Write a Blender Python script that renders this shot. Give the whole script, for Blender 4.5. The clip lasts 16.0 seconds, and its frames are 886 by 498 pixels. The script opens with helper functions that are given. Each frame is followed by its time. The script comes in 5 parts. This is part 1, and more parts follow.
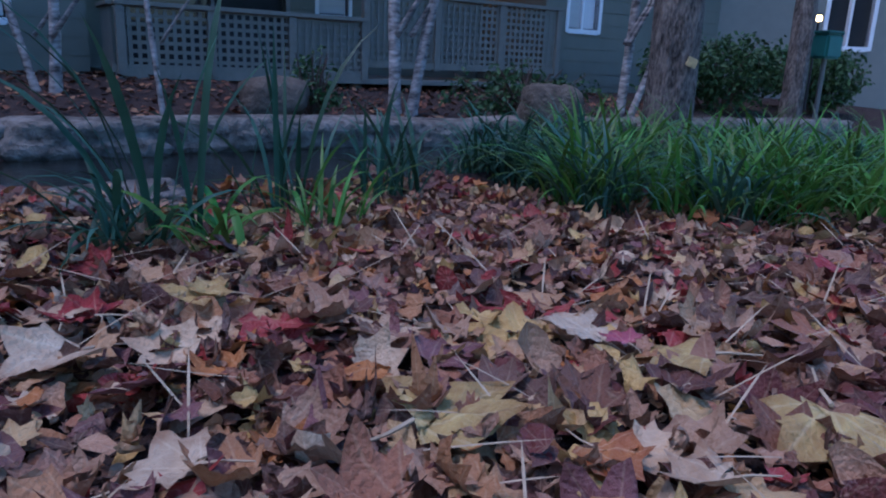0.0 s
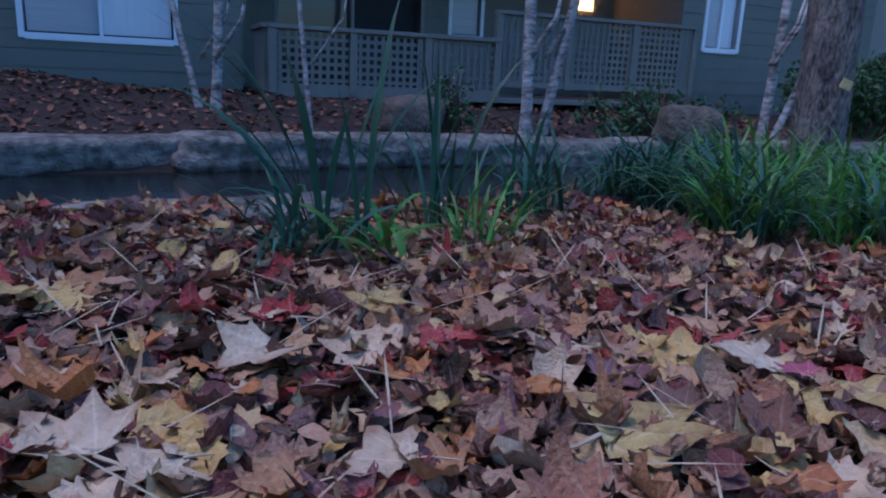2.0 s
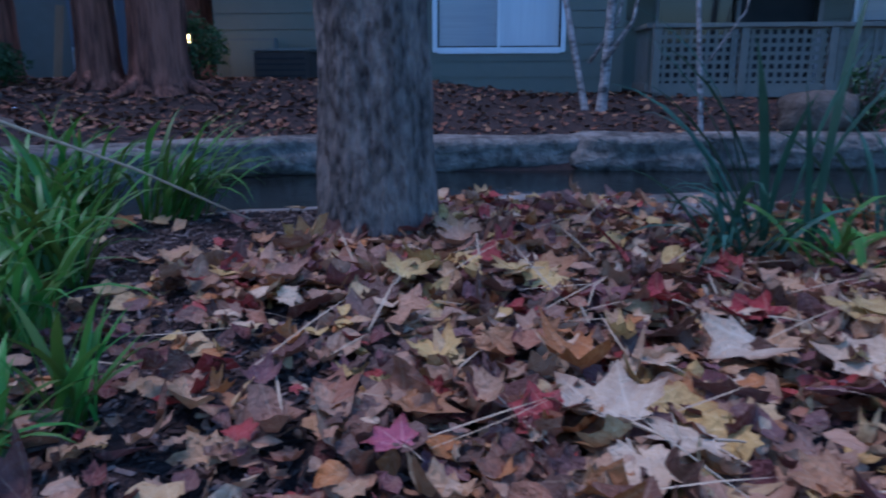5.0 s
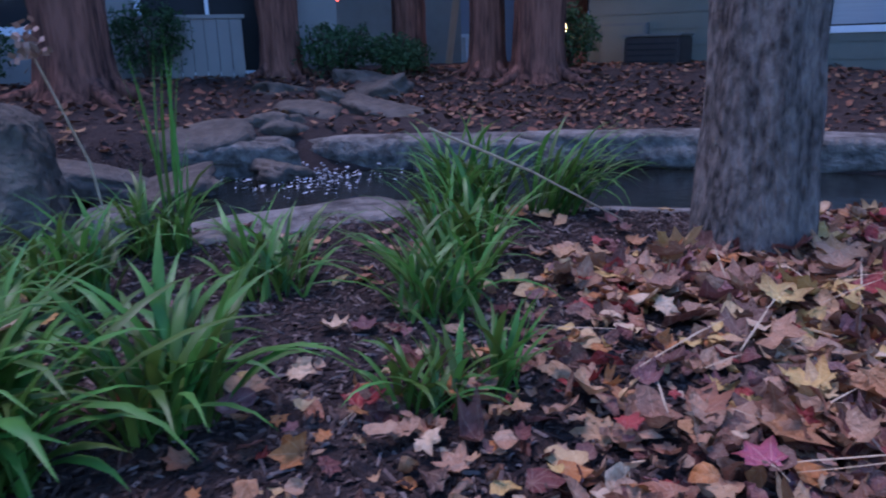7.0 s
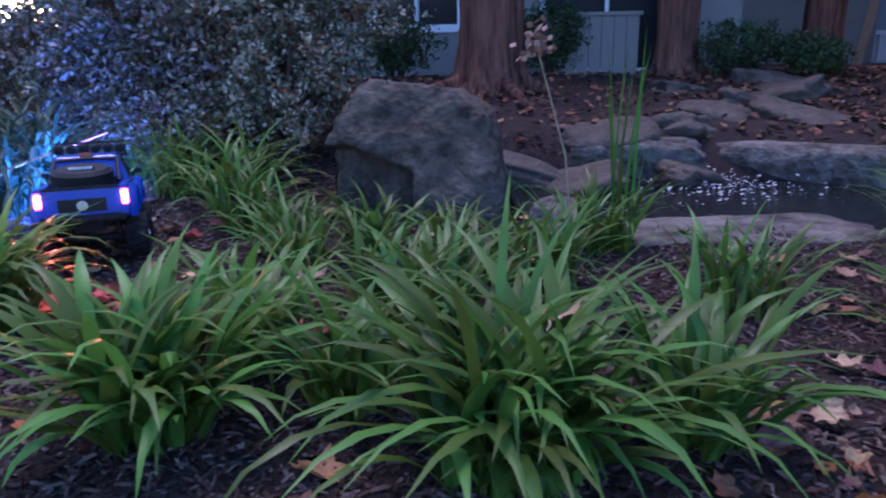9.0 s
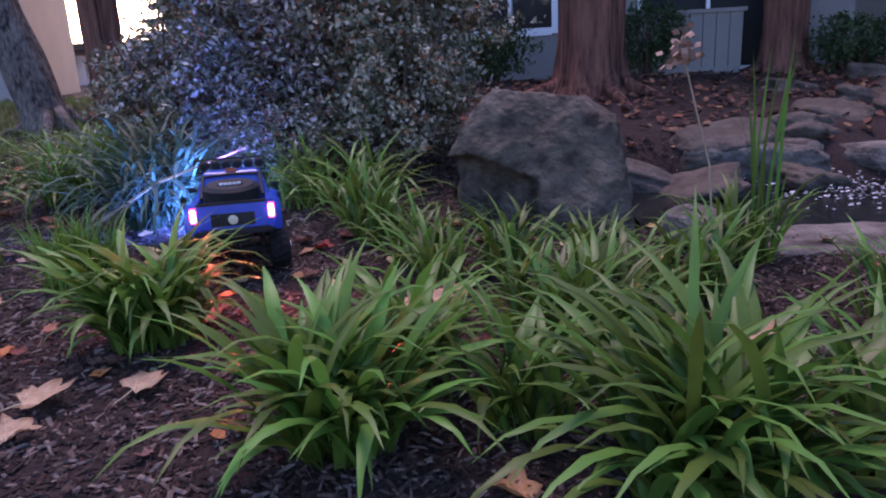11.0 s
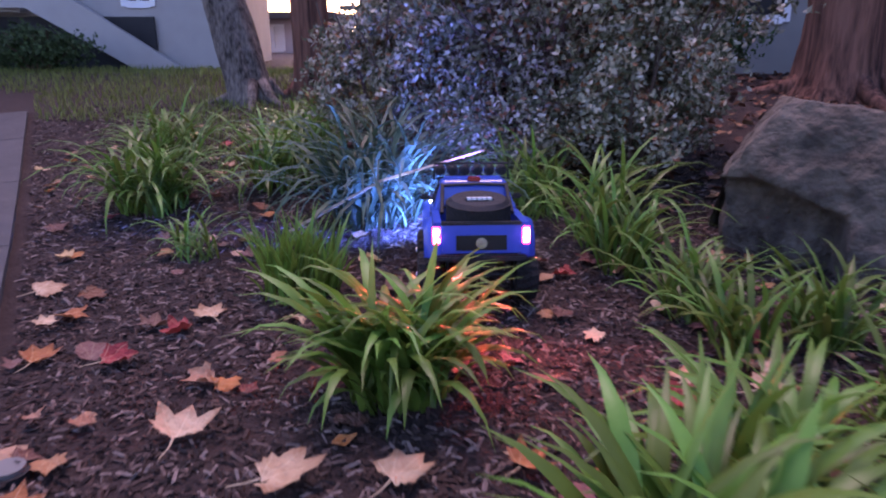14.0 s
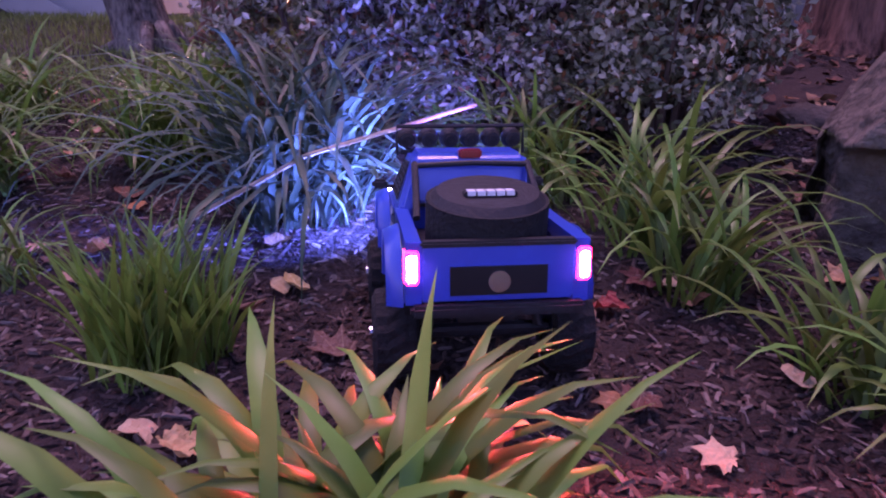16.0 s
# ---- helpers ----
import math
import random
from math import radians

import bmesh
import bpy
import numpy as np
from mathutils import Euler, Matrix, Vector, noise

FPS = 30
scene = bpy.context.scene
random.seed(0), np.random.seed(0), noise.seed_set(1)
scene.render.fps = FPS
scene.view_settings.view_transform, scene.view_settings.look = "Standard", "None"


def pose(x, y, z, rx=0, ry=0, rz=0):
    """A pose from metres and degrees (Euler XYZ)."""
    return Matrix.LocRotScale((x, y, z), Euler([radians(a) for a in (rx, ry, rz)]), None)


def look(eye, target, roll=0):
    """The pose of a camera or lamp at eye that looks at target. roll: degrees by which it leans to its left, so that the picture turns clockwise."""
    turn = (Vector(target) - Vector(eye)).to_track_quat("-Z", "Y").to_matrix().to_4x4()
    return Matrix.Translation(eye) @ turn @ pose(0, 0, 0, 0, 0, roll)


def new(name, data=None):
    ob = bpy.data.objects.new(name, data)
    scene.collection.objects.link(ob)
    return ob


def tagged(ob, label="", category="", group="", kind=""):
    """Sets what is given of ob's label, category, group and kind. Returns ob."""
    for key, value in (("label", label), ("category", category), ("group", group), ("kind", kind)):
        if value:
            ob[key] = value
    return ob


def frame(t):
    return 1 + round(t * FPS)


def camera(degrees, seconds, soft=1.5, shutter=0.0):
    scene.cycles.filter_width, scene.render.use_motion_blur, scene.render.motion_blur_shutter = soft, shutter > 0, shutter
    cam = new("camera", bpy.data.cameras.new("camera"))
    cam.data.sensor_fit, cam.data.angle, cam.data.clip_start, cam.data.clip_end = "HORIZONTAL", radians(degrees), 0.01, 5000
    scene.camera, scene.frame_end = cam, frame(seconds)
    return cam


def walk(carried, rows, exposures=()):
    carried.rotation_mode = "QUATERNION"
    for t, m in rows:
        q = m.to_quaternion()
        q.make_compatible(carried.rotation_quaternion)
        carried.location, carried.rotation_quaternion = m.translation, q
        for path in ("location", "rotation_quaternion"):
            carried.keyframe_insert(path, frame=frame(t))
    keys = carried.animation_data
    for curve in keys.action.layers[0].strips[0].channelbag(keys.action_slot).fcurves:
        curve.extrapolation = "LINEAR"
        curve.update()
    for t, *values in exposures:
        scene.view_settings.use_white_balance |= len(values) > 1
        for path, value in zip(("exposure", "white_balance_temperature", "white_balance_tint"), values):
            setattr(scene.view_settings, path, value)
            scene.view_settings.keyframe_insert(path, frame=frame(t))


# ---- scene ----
cam = camera(64.0, 16.0, soft=2.0, shutter=0.3)
PATH = [
    (0.0, look((-0.000, -0.000, 0.581), (0.142, 0.957, 0.329), 2.35)),
    (0.5, look((-0.025, -0.019, 0.582), (0.092, 0.941, 0.329), 1.82)),
    (1.0, look((-0.083, -0.020, 0.595), (-0.032, 0.947, 0.345), 2.55)),
    (1.5, look((-0.132, -0.031, 0.592), (-0.128, 0.940, 0.353), 1.98)),
    (2.0, look((-0.155, -0.065, 0.598), (-0.170, 0.907, 0.362), 2.56)),
    (2.5, look((-0.169, -0.089, 0.600), (-0.205, 0.882, 0.367), 2.68)),
    (3.0, look((-0.182, -0.119, 0.599), (-0.243, 0.852, 0.370), 2.64)),
    (3.5, look((-0.219, -0.161, 0.593), (-0.331, 0.806, 0.363), 2.16)),
    (4.0, look((-0.278, -0.183, 0.594), (-0.484, 0.766, 0.358), 1.61)),
    (4.5, look((-0.369, -0.207, 0.585), (-0.707, 0.704, 0.348), 0.99)),
    (5.0, look((-0.468, -0.187, 0.569), (-0.933, 0.665, 0.328), -0.12)),
    (5.2, look((-0.509, -0.174, 0.558), (-1.021, 0.650, 0.315), -0.41)),
    (7.3, look((-0.389, -0.499, 0.745), (-1.219, -0.012, 0.472), -1.06)),
    (7.5, look((-0.420, -0.547, 0.749), (-1.266, -0.090, 0.476), -0.70)),
    (8.0, look((-0.501, -0.637, 0.757), (-1.406, -0.299, 0.500), -0.57)),
    (8.5, look((-0.574, -0.721, 0.747), (-1.514, -0.493, 0.492), -0.12)),
    (9.0, look((-0.616, -0.809, 0.747), (-1.573, -0.700, 0.481), -0.81)),
    (9.5, look((-0.627, -0.873, 0.762), (-1.590, -0.824, 0.495), -1.46)),
    (9.7, look((-0.623, -0.894, 0.772), (-1.587, -0.876, 0.509), -2.72)),
    (11.8, look((-0.646, -1.118, 0.801), (-1.612, -1.135, 0.542), -2.45)),
    (12.0, look((-0.651, -1.146, 0.820), (-1.616, -1.196, 0.563), -1.92)),
    (12.5, look((-0.657, -1.208, 0.865), (-1.616, -1.340, 0.614), -2.18)),
    (13.0, look((-0.659, -1.227, 0.881), (-1.609, -1.417, 0.633), -1.47)),
    (13.5, look((-0.664, -1.245, 0.872), (-1.608, -1.468, 0.627), -1.25)),
    (14.0, look((-1.100, -1.457, 0.850), (-2.038, -1.656, 0.566), -0.21)),
    (14.5, look((-1.471, -1.660, 0.828), (-2.403, -1.842, 0.514), -0.52)),
    (15.0, look((-1.776, -1.634, 0.764), (-2.711, -1.799, 0.453), 0.03)),
    (15.5, look((-1.979, -1.675, 0.700), (-2.913, -1.823, 0.375), 0.23)),
    (16.0, look((-2.114, -1.736, 0.662), (-3.052, -1.849, 0.336), 0.68)),
]
walk(cam, PATH, exposures=[(0.0, 2.05, 4850, 22), (5.2, 2.15, 4700, 22), (7.3, 2.5, 5200, 38), (9.7, 2.5, 5650, 43), (11.8, 2.65, 6650, 57), (14.5, 2.75, 6650, 68), (16.0, 2.5, 6600, 108)])

# ---- dusk sky, weak broad sun ----
SUN_EL, SUN_AZ = radians(6), radians(250)
world = bpy.data.worlds.new("dusk")
scene.world = world
world.use_nodes = True
wn = world.node_tree
sky = wn.nodes.new("ShaderNodeTexSky")
sky.sky_type = "NISHITA"
sky.sun_disc = False
sky.sun_elevation, sky.sun_rotation = SUN_EL, SUN_AZ
sky.air_density, sky.dust_density, sky.ozone_density = 1.0, 2.0, 3.0
wn.links.new(sky.outputs[0], wn.nodes["Background"].inputs[0])
wn.nodes["Background"].inputs[1].default_value = 0.15
sun = new("sun", bpy.data.lights.new("sun", "SUN"))
sun.data.energy, sun.data.angle, sun.data.color = 0.5, radians(25), (1.0, 0.85, 0.8)
sun.matrix_world = look((0, 0, 30), (8, 3, 0))

# ---- materials ----
def veined(n, l, tc, colour, grain, strength, rim):
    """Pale ribs fanning from a leaf's stalk and a browned rim, laid out on the leaf's own flat coordinates."""
    def calc(op, a, b=None):
        q = n.new("ShaderNodeMath"); q.operation = op
        for i, v in enumerate((a, b)):
            if v is None:
                continue
            if isinstance(v, (int, float)):
                q.inputs[i].default_value = v
            else:
                l.new(v, q.inputs[i])
        return q.outputs[0]
    def span(v, lo, hi, a, b):
        q = n.new("ShaderNodeMapRange")
        for i, k in enumerate((lo, hi, a, b), 1):
            q.inputs[i].default_value = k
        l.new(v, q.inputs[0])
        return q.outputs[0]
    sp = n.new("ShaderNodeSeparateXYZ")
    l.new(tc.outputs["UV"], sp.inputs[0])
    u, v = sp.outputs[0], calc("ADD", sp.outputs[1], 0.28)
    far = calc("SQRT", calc("ADD", calc("MULTIPLY", u, u), calc("MULTIPLY", v, v)))
    turn = calc("DIVIDE", calc("ARCTAN2", u, v), 0.62)
    off = calc("ABSOLUTE", calc("SUBTRACT", turn, calc("ROUND", turn)))
    ribs = span(calc("MULTIPLY", off, far), 0.006, 0.03, 1.0, 0.0)
    side = span(calc("PINGPONG", calc("SUBTRACT", calc("MULTIPLY", far, 9.0), calc("MULTIPLY", off, 5.0)), 0.5), 0.02, 0.10, 0.45, 0.0)
    both = calc("MULTIPLY", calc("MAXIMUM", ribs, side), strength)
    mm = n.new("ShaderNodeMix"); mm.data_type = "RGBA"; mm.blend_type = "SCREEN"
    l.new(both, mm.inputs[0]); l.new(colour, mm.inputs[6]); mm.inputs[7].default_value = (0.30, 0.24, 0.15, 1)
    out = mm.outputs[2]
    if rim:
        r2 = calc("SQRT", calc("ADD", calc("MULTIPLY", u, u), calc("MULTIPLY", sp.outputs[1], sp.outputs[1])))
        edge = calc("MULTIPLY", span(calc("ADD", r2, calc("MULTIPLY", grain, 0.7)), 0.66, 0.92, 0.0, 1.0), rim)
        m2 = n.new("ShaderNodeMix"); m2.data_type = "RGBA"; m2.blend_type = "MULTIPLY"
        l.new(edge, m2.inputs[0]); l.new(out, m2.inputs[6]); m2.inputs[7].default_value = (0.45, 0.30, 0.22, 1)
        out = m2.outputs[2]
    return out


def mat(name, a, b, rough=0.8, scale=20.0, bump=0.0, bump_scale=None, metal=0.0, per="", hue=0.0, stops=None, coat=0.0, translucent=0.0, stretch=None, spec=0.3, fine=0.25, veins=0.0, rim=0.0):
    """Principled surface with noise between two colours at two scales; per: 'island' or 'object' adds variety."""
    m = bpy.data.materials.new(name)
    m.use_nodes = True
    nt = m.node_tree
    n, l = nt.nodes, nt.links
    p = n["Principled BSDF"]
    tc = n.new("ShaderNodeTexCoord")
    mp = n.new("ShaderNodeMapping")
    l.new(tc.outputs["Object"], mp.inputs[0])
    if stretch:
        mp.inputs["Scale"].default_value = stretch
    big, small = n.new("ShaderNodeTexNoise"), n.new("ShaderNodeTexNoise")
    big.inputs["Scale"].default_value, small.inputs["Scale"].default_value = scale * 0.22, scale
    big.inputs["Detail"].default_value, small.inputs["Detail"].default_value = 3, 5
    for t in (big, small):
        l.new(mp.outputs[0], t.inputs["Vector"])
    mix = n.new("ShaderNodeMix")
    mix.inputs[0].default_value = 0.55
    l.new(big.outputs[0], mix.inputs[2]); l.new(small.outputs[0], mix.inputs[3])
    ramp = n.new("ShaderNodeValToRGB")
    ramp.color_ramp.elements[0].position, ramp.color_ramp.elements[1].position = 0.5 - fine, 0.5 + fine
    ramp.color_ramp.elements[0].color, ramp.color_ramp.elements[1].color = (*a, 1), (*b, 1)
    l.new(mix.outputs[0], ramp.inputs[0])
    colour = ramp.outputs[0]
    if per:
        if per == "island":
            g = n.new("ShaderNodeNewGeometry"); rnd = g.outputs["Random Per Island"]
        else:
            g = n.new("ShaderNodeObjectInfo"); rnd = g.outputs["Random"]
        if stops:
            r2 = n.new("ShaderNodeValToRGB")
            r2.color_ramp.interpolation = "CONSTANT"
            els = r2.color_ramp.elements
            els[0].position, els[0].color = 0.0, (*stops[0], 1)
            els[1].position, els[1].color = 1.0 / len(stops), (*stops[1], 1)
            for i, c in enumerate(stops[2:], 2):
                e = els.new(i / len(stops)); e.color = (*c, 1)
            l.new(rnd, r2.inputs[0])
            mm = n.new("ShaderNodeMix"); mm.data_type = "RGBA"; mm.blend_type = "MULTIPLY"
            mm.inputs[0].default_value = 1.0
            l.new(r2.outputs[0], mm.inputs[6]); l.new(colour, mm.inputs[7])
            colour = mm.outputs[2]
        else:
            hs = n.new("ShaderNodeHueSaturation")
            mr = n.new("ShaderNodeMapRange")
            mr.inputs[3].default_value, mr.inputs[4].default_value = 0.6, 1.35
            l.new(rnd, mr.inputs[0]); l.new(mr.outputs[0], hs.inputs["Value"])
            if hue:
                m2 = n.new("ShaderNodeMapRange")
                m2.inputs[3].default_value, m2.inputs[4].default_value = 0.5 - hue, 0.5 + hue
                l.new(rnd, m2.inputs[0]); l.new(m2.outputs[0], hs.inputs["Hue"])
            l.new(colour, hs.inputs["Color"])
            colour = hs.outputs[0]
    if veins:
        colour = veined(n, l, tc, colour, small.outputs[0], veins, rim)
    l.new(colour, p.inputs["Base Color"])
    p.inputs["Roughness"].default_value, p.inputs["Metallic"].default_value = rough, metal
    p.inputs["Specular IOR Level"].default_value = spec
    p.inputs["Coat Weight"].default_value = coat
    p.inputs["Coat Roughness"].default_value = 0.08
    if bump:
        bn = n.new("ShaderNodeTexNoise")
        bn.inputs["Scale"].default_value, bn.inputs["Detail"].default_value = bump_scale or scale * 2, 6
        l.new(mp.outputs[0], bn.inputs["Vector"])
        bp = n.new("ShaderNodeBump")
        bp.inputs["Strength"].default_value, bp.inputs["Distance"].default_value = bump, 0.035
        l.new(bn.outputs[0], bp.inputs["Height"]); l.new(bp.outputs[0], p.inputs["Normal"])
    if translucent:
        tr = n.new("ShaderNodeBsdfTranslucent")
        l.new(colour, tr.inputs[0])
        ms = n.new("ShaderNodeMixShader"); ms.inputs[0].default_value = translucent
        l.new(p.outputs[0], ms.inputs[1]); l.new(tr.outputs[0], ms.inputs[2])
        l.new(ms.outputs[0], n["Material Output"].inputs[0])
    return m


def glow(name, colour, strength):
    m = bpy.data.materials.new(name)
    m.use_nodes = True
    p = m.node_tree.nodes["Principled BSDF"]
    p.inputs["Base Color"].default_value = (*colour, 1)
    p.inputs["Emission Color"].default_value = (*colour, 1)
    p.inputs["Emission Strength"].default_value = strength
    return m


W1 = (1, 1, 1)
M_SOIL = mat("mulch_soil", (0.022, 0.014, 0.012), (0.075, 0.048, 0.040), 0.95, 45, 1.0, 110)
M_CHIP = mat("mulch_chips", (0.6, 0.6, 0.6), W1, 0.9, 60, 0.4, per="island", stops=[(0.055, 0.034, 0.026), (0.10, 0.062, 0.048), (0.03, 0.019, 0.015), (0.15, 0.10, 0.08), (0.07, 0.04, 0.03), (0.24, 0.18, 0.15), (0.045, 0.026, 0.02)])
LEAF_TONES = [(0.38, 0.19, 0.085), (0.25, 0.105, 0.055), (0.45, 0.27, 0.135), (0.17, 0.07, 0.05), (0.52, 0.36, 0.17), (0.32, 0.14, 0.075), (0.24, 0.115, 0.095), (0.54, 0.36, 0.12), (0.19, 0.055, 0.045), (0.42, 0.24, 0.14), (0.30, 0.16, 0.10), (0.15, 0.08, 0.055), (0.42, 0.17, 0.05), (0.32, 0.045, 0.04), (0.58, 0.42, 0.26), (0.27, 0.115, 0.11), (0.40, 0.25, 0.15), (0.22, 0.12, 0.085), (0.34, 0.20, 0.12)]
LEAF_TONES = [tuple(v * (0.78 if c[0] < 0.29 else 1.1) for v in c) for c in LEAF_TONES]
M_LITTER = mat("dry_leaves", (0.66, 0.6, 0.58), (1.15, 1.12, 1.1), 0.5, 55, 0.5, 90, per="island", stops=LEAF_TONES, translucent=0.12, veins=0.35, rim=0.5)
M_FARLITTER = mat("small_dry_leaves", (0.6, 0.55, 0.5), W1, 0.8, 40, per="island", stops=[(0.20, 0.08, 0.045), (0.13, 0.055, 0.035), (0.28, 0.15, 0.08), (0.09, 0.045, 0.03)])
M_LITTER_O = mat("single_dry_leaves", (0.66, 0.6, 0.58), (1.15, 1.12, 1.1), 0.5, 55, 0.5, 90, per="object", stops=LEAF_TONES, translucent=0.12, veins=0.35, rim=0.5)
def leafmat(name, c, d):
    return mat(name, d, c, 0.55, 30, 0.6, 70, translucent=0.15, fine=0.16, veins=0.6, rim=0.8)
M_YEL = leafmat("yellow_leaf", (0.60, 0.43, 0.15), (0.34, 0.20, 0.07))
M_TAN = leafmat("tan_leaf", (0.60, 0.42, 0.26), (0.40, 0.24, 0.13))
M_PALE = leafmat("pale_leaf", (0.66, 0.50, 0.33), (0.46, 0.32, 0.20))
M_RED = leafmat("red_leaf", (0.36, 0.035, 0.035), (0.20, 0.015, 0.02))
M_PINK = leafmat("pink_leaf", (0.48, 0.12, 0.15), (0.3, 0.06, 0.09))
M_ORANGE = leafmat("orange_leaf", (0.50, 0.20, 0.06), (0.33, 0.10, 0.04))
M_STRAW = mat("dry_stems", (0.30, 0.21, 0.12), (0.5, 0.38, 0.25), 0.8, 40)
M_GRASS = mat("strap_leaves", (0.046, 0.112, 0.018), (0.125, 0.240, 0.040), 0.45, 12, per="island", hue=0.03, translucent=0.28)
M_GRASS_LT = mat("bright_strap_leaves", (0.06, 0.15, 0.02), (0.13, 0.27, 0.045), 0.45, 12, per="island", hue=0.02, translucent=0.3)
M_GRASS_DK = mat("dark_strap_leaves", (0.022, 0.062, 0.036), (0.058, 0.128, 0.076), 0.47, 12, per="island", hue=0.03, translucent=0.25)
M_GRASS_O = mat("strap_leaf", (0.046, 0.112, 0.018), (0.125, 0.240, 0.040), 0.42, 12, per="object", hue=0.03, translucent=0.28)
M_GRASS_LT_O = mat("bright_strap_leaf", (0.06, 0.15, 0.02), (0.13, 0.27, 0.045), 0.42, 12, per="object", hue=0.025, translucent=0.3)
M_GRASS_DK_O = mat("dark_strap_leaf", (0.022, 0.062, 0.036), (0.058, 0.128, 0.076), 0.47, 12, per="object", hue=0.03, translucent=0.25)
M_LAWN = mat("lawn_blades", (0.085, 0.13, 0.025), (0.19, 0.22, 0.06), 0.7, 15, per="island", translucent=0.2)
M_BARK = mat("grey_bark", (0.026, 0.021, 0.018), (0.225, 0.185, 0.155), 0.95, 44, 1.0, 46, stretch=(1, 1, 0.38), fine=0.14)
M_BARK_RED = mat("red_bark", (0.035, 0.014, 0.010), (0.26, 0.11, 0.072), 0.95, 26, 1.0, 34, stretch=(1, 1, 0.1), fine=0.12)
M_BIRCH = mat("birch_bark", (0.05, 0.042, 0.038), (0.46, 0.42, 0.39), 0.8, 16, 0.5, stretch=(0.6, 0.6, 1.6), fine=0.14)
M_ROCK = mat("boulder_stone", (0.040, 0.032, 0.024), (0.155, 0.128, 0.096), 0.9, 13, 1.0, 30, fine=0.15)
M_ROCK2 = mat("stream_stone", (0.032, 0.025, 0.019), (0.135, 0.110, 0.085), 0.75, 12, 0.7, 24)
M_LEDGE = mat("ledge_stone", (0.045, 0.039, 0.032), (0.22, 0.195, 0.165), 0.9, 13, 1.0, 26, fine=0.13)
M_WATER = mat("dark_water", (0.006, 0.008, 0.008), (0.012, 0.014, 0.013), 0.08, 3, 0.16, 14, spec=0.22)
M_FOAM = mat("foam", (0.36, 0.36, 0.38), (0.62, 0.62, 0.64), 0.6, 30)
M_SIDING = mat("olive_siding", (0.150, 0.150, 0.118), (0.185, 0.182, 0.145), 0.8, 5, 0.1, 60)
M_SIDING2 = mat("grey_siding", (0.22, 0.205, 0.185), (0.27, 0.25, 0.225), 0.8, 5, 0.1, 60)
M_FENCE = mat("painted_fence", (0.15, 0.145, 0.120), (0.20, 0.19, 0.16), 0.8, 14, 0.2, 40)
M_WHITE = mat("white_paint", (0.70, 0.70, 0.70), (0.8, 0.8, 0.8), 0.5, 10)
M_BLIND = mat("closed_blinds", (0.33, 0.33, 0.34), (0.42, 0.42, 0.43), 0.35, 6, stretch=(0.3, 0.3, 12), coat=0.5)
M_CURTAIN = mat("lit_curtain", (0.55, 0.55, 0.58), (0.68, 0.68, 0.70), 0.35, 5, stretch=(4, 4, 0.3), coat=0.5)
# near-black colour that stands in for unlit space behind openings and under the stair
M_UNLIT = mat("unlit_space_black", (0.015, 0.015, 0.016), (0.03, 0.03, 0.03), 0.7, 4)
M_GLASS = mat("dark_glass", (0.02, 0.022, 0.025), (0.035, 0.037, 0.04), 0.05, 2, spec=0.6)
M_ROOF = mat("roof_shingles", (0.06, 0.055, 0.05), (0.12, 0.11, 0.10), 0.9, 20, 0.5)
M_ACBOX = mat("grey_metal", (0.12, 0.12, 0.11), (0.17, 0.165, 0.15), 0.5, 10, metal=0.2)
M_DARKBOX = mat("brown_grille", (0.035, 0.026, 0.022), (0.06, 0.045, 0.04), 0.6, 14)
M_PATH = mat("concrete", (0.035, 0.035, 0.036), (0.105, 0.102, 0.10), 0.85, 9, 0.6, 140, fine=0.6)
M_WOOD = mat("bare_wood", (0.33, 0.20, 0.12), (0.48, 0.31, 0.20), 0.8, 18, stretch=(1, 1, 0.2))
M_VARIEG = mat("variegated_leaves", (0.7, 0.7, 0.7), W1, 0.55, 50, per="island", stops=[(0.08, 0.10, 0.05), (0.44, 0.42, 0.32), (0.12, 0.14, 0.08), (0.30, 0.30, 0.21), (0.06, 0.075, 0.035), (0.56, 0.53, 0.43), (0.20, 0.21, 0.13), (0.26, 0.11, 0.05), (0.36, 0.35, 0.25), (0.13, 0.14, 0.075)], translucent=0.15)
M_HEDGE = mat("hedge_leaves", (0.02, 0.05, 0.018), (0.055, 0.11, 0.035), 0.6, 20, per="island", translucent=0.15)
M_TWIG = mat("twigs", (0.05, 0.035, 0.028), (0.12, 0.08, 0.06), 0.9, 20)
M_DRYFLOWER = mat("dried_seed_head", (0.25, 0.14, 0.10), (0.42, 0.27, 0.20), 0.9, 30)
M_BLUE = mat("blue_gloss_paint", (0.010, 0.055, 0.38), (0.014, 0.075, 0.46), 0.36, 40, coat=0.3, spec=0.5)
M_BLACKP = mat("black_plastic", (0.010, 0.010, 0.011), (0.022, 0.022, 0.024), 0.55, 60, 0.15)
M_BLACKS = mat("black_sticker", (0.008, 0.008, 0.010), (0.016, 0.016, 0.018), 0.35, 40)
M_WHITES = mat("white_sticker", (0.55, 0.56, 0.58), (0.75, 0.76, 0.78), 0.4, 60)
M_RUBBER = mat("tyre_rubber", (0.008, 0.008, 0.008), (0.022, 0.021, 0.02), 0.85, 60, 0.4)
M_CHROME = mat("bright_metal", (0.45, 0.46, 0.48), (0.6, 0.61, 0.63), 0.25, 20, metal=1.0)
M_RIM = mat("blue_anodised_rim", (0.02, 0.06, 0.16), (0.04, 0.12, 0.28), 0.3, 30, metal=0.8)
M_HEADLAMP = glow("headlamp_lens", (0.55, 0.80, 1.0), 22)
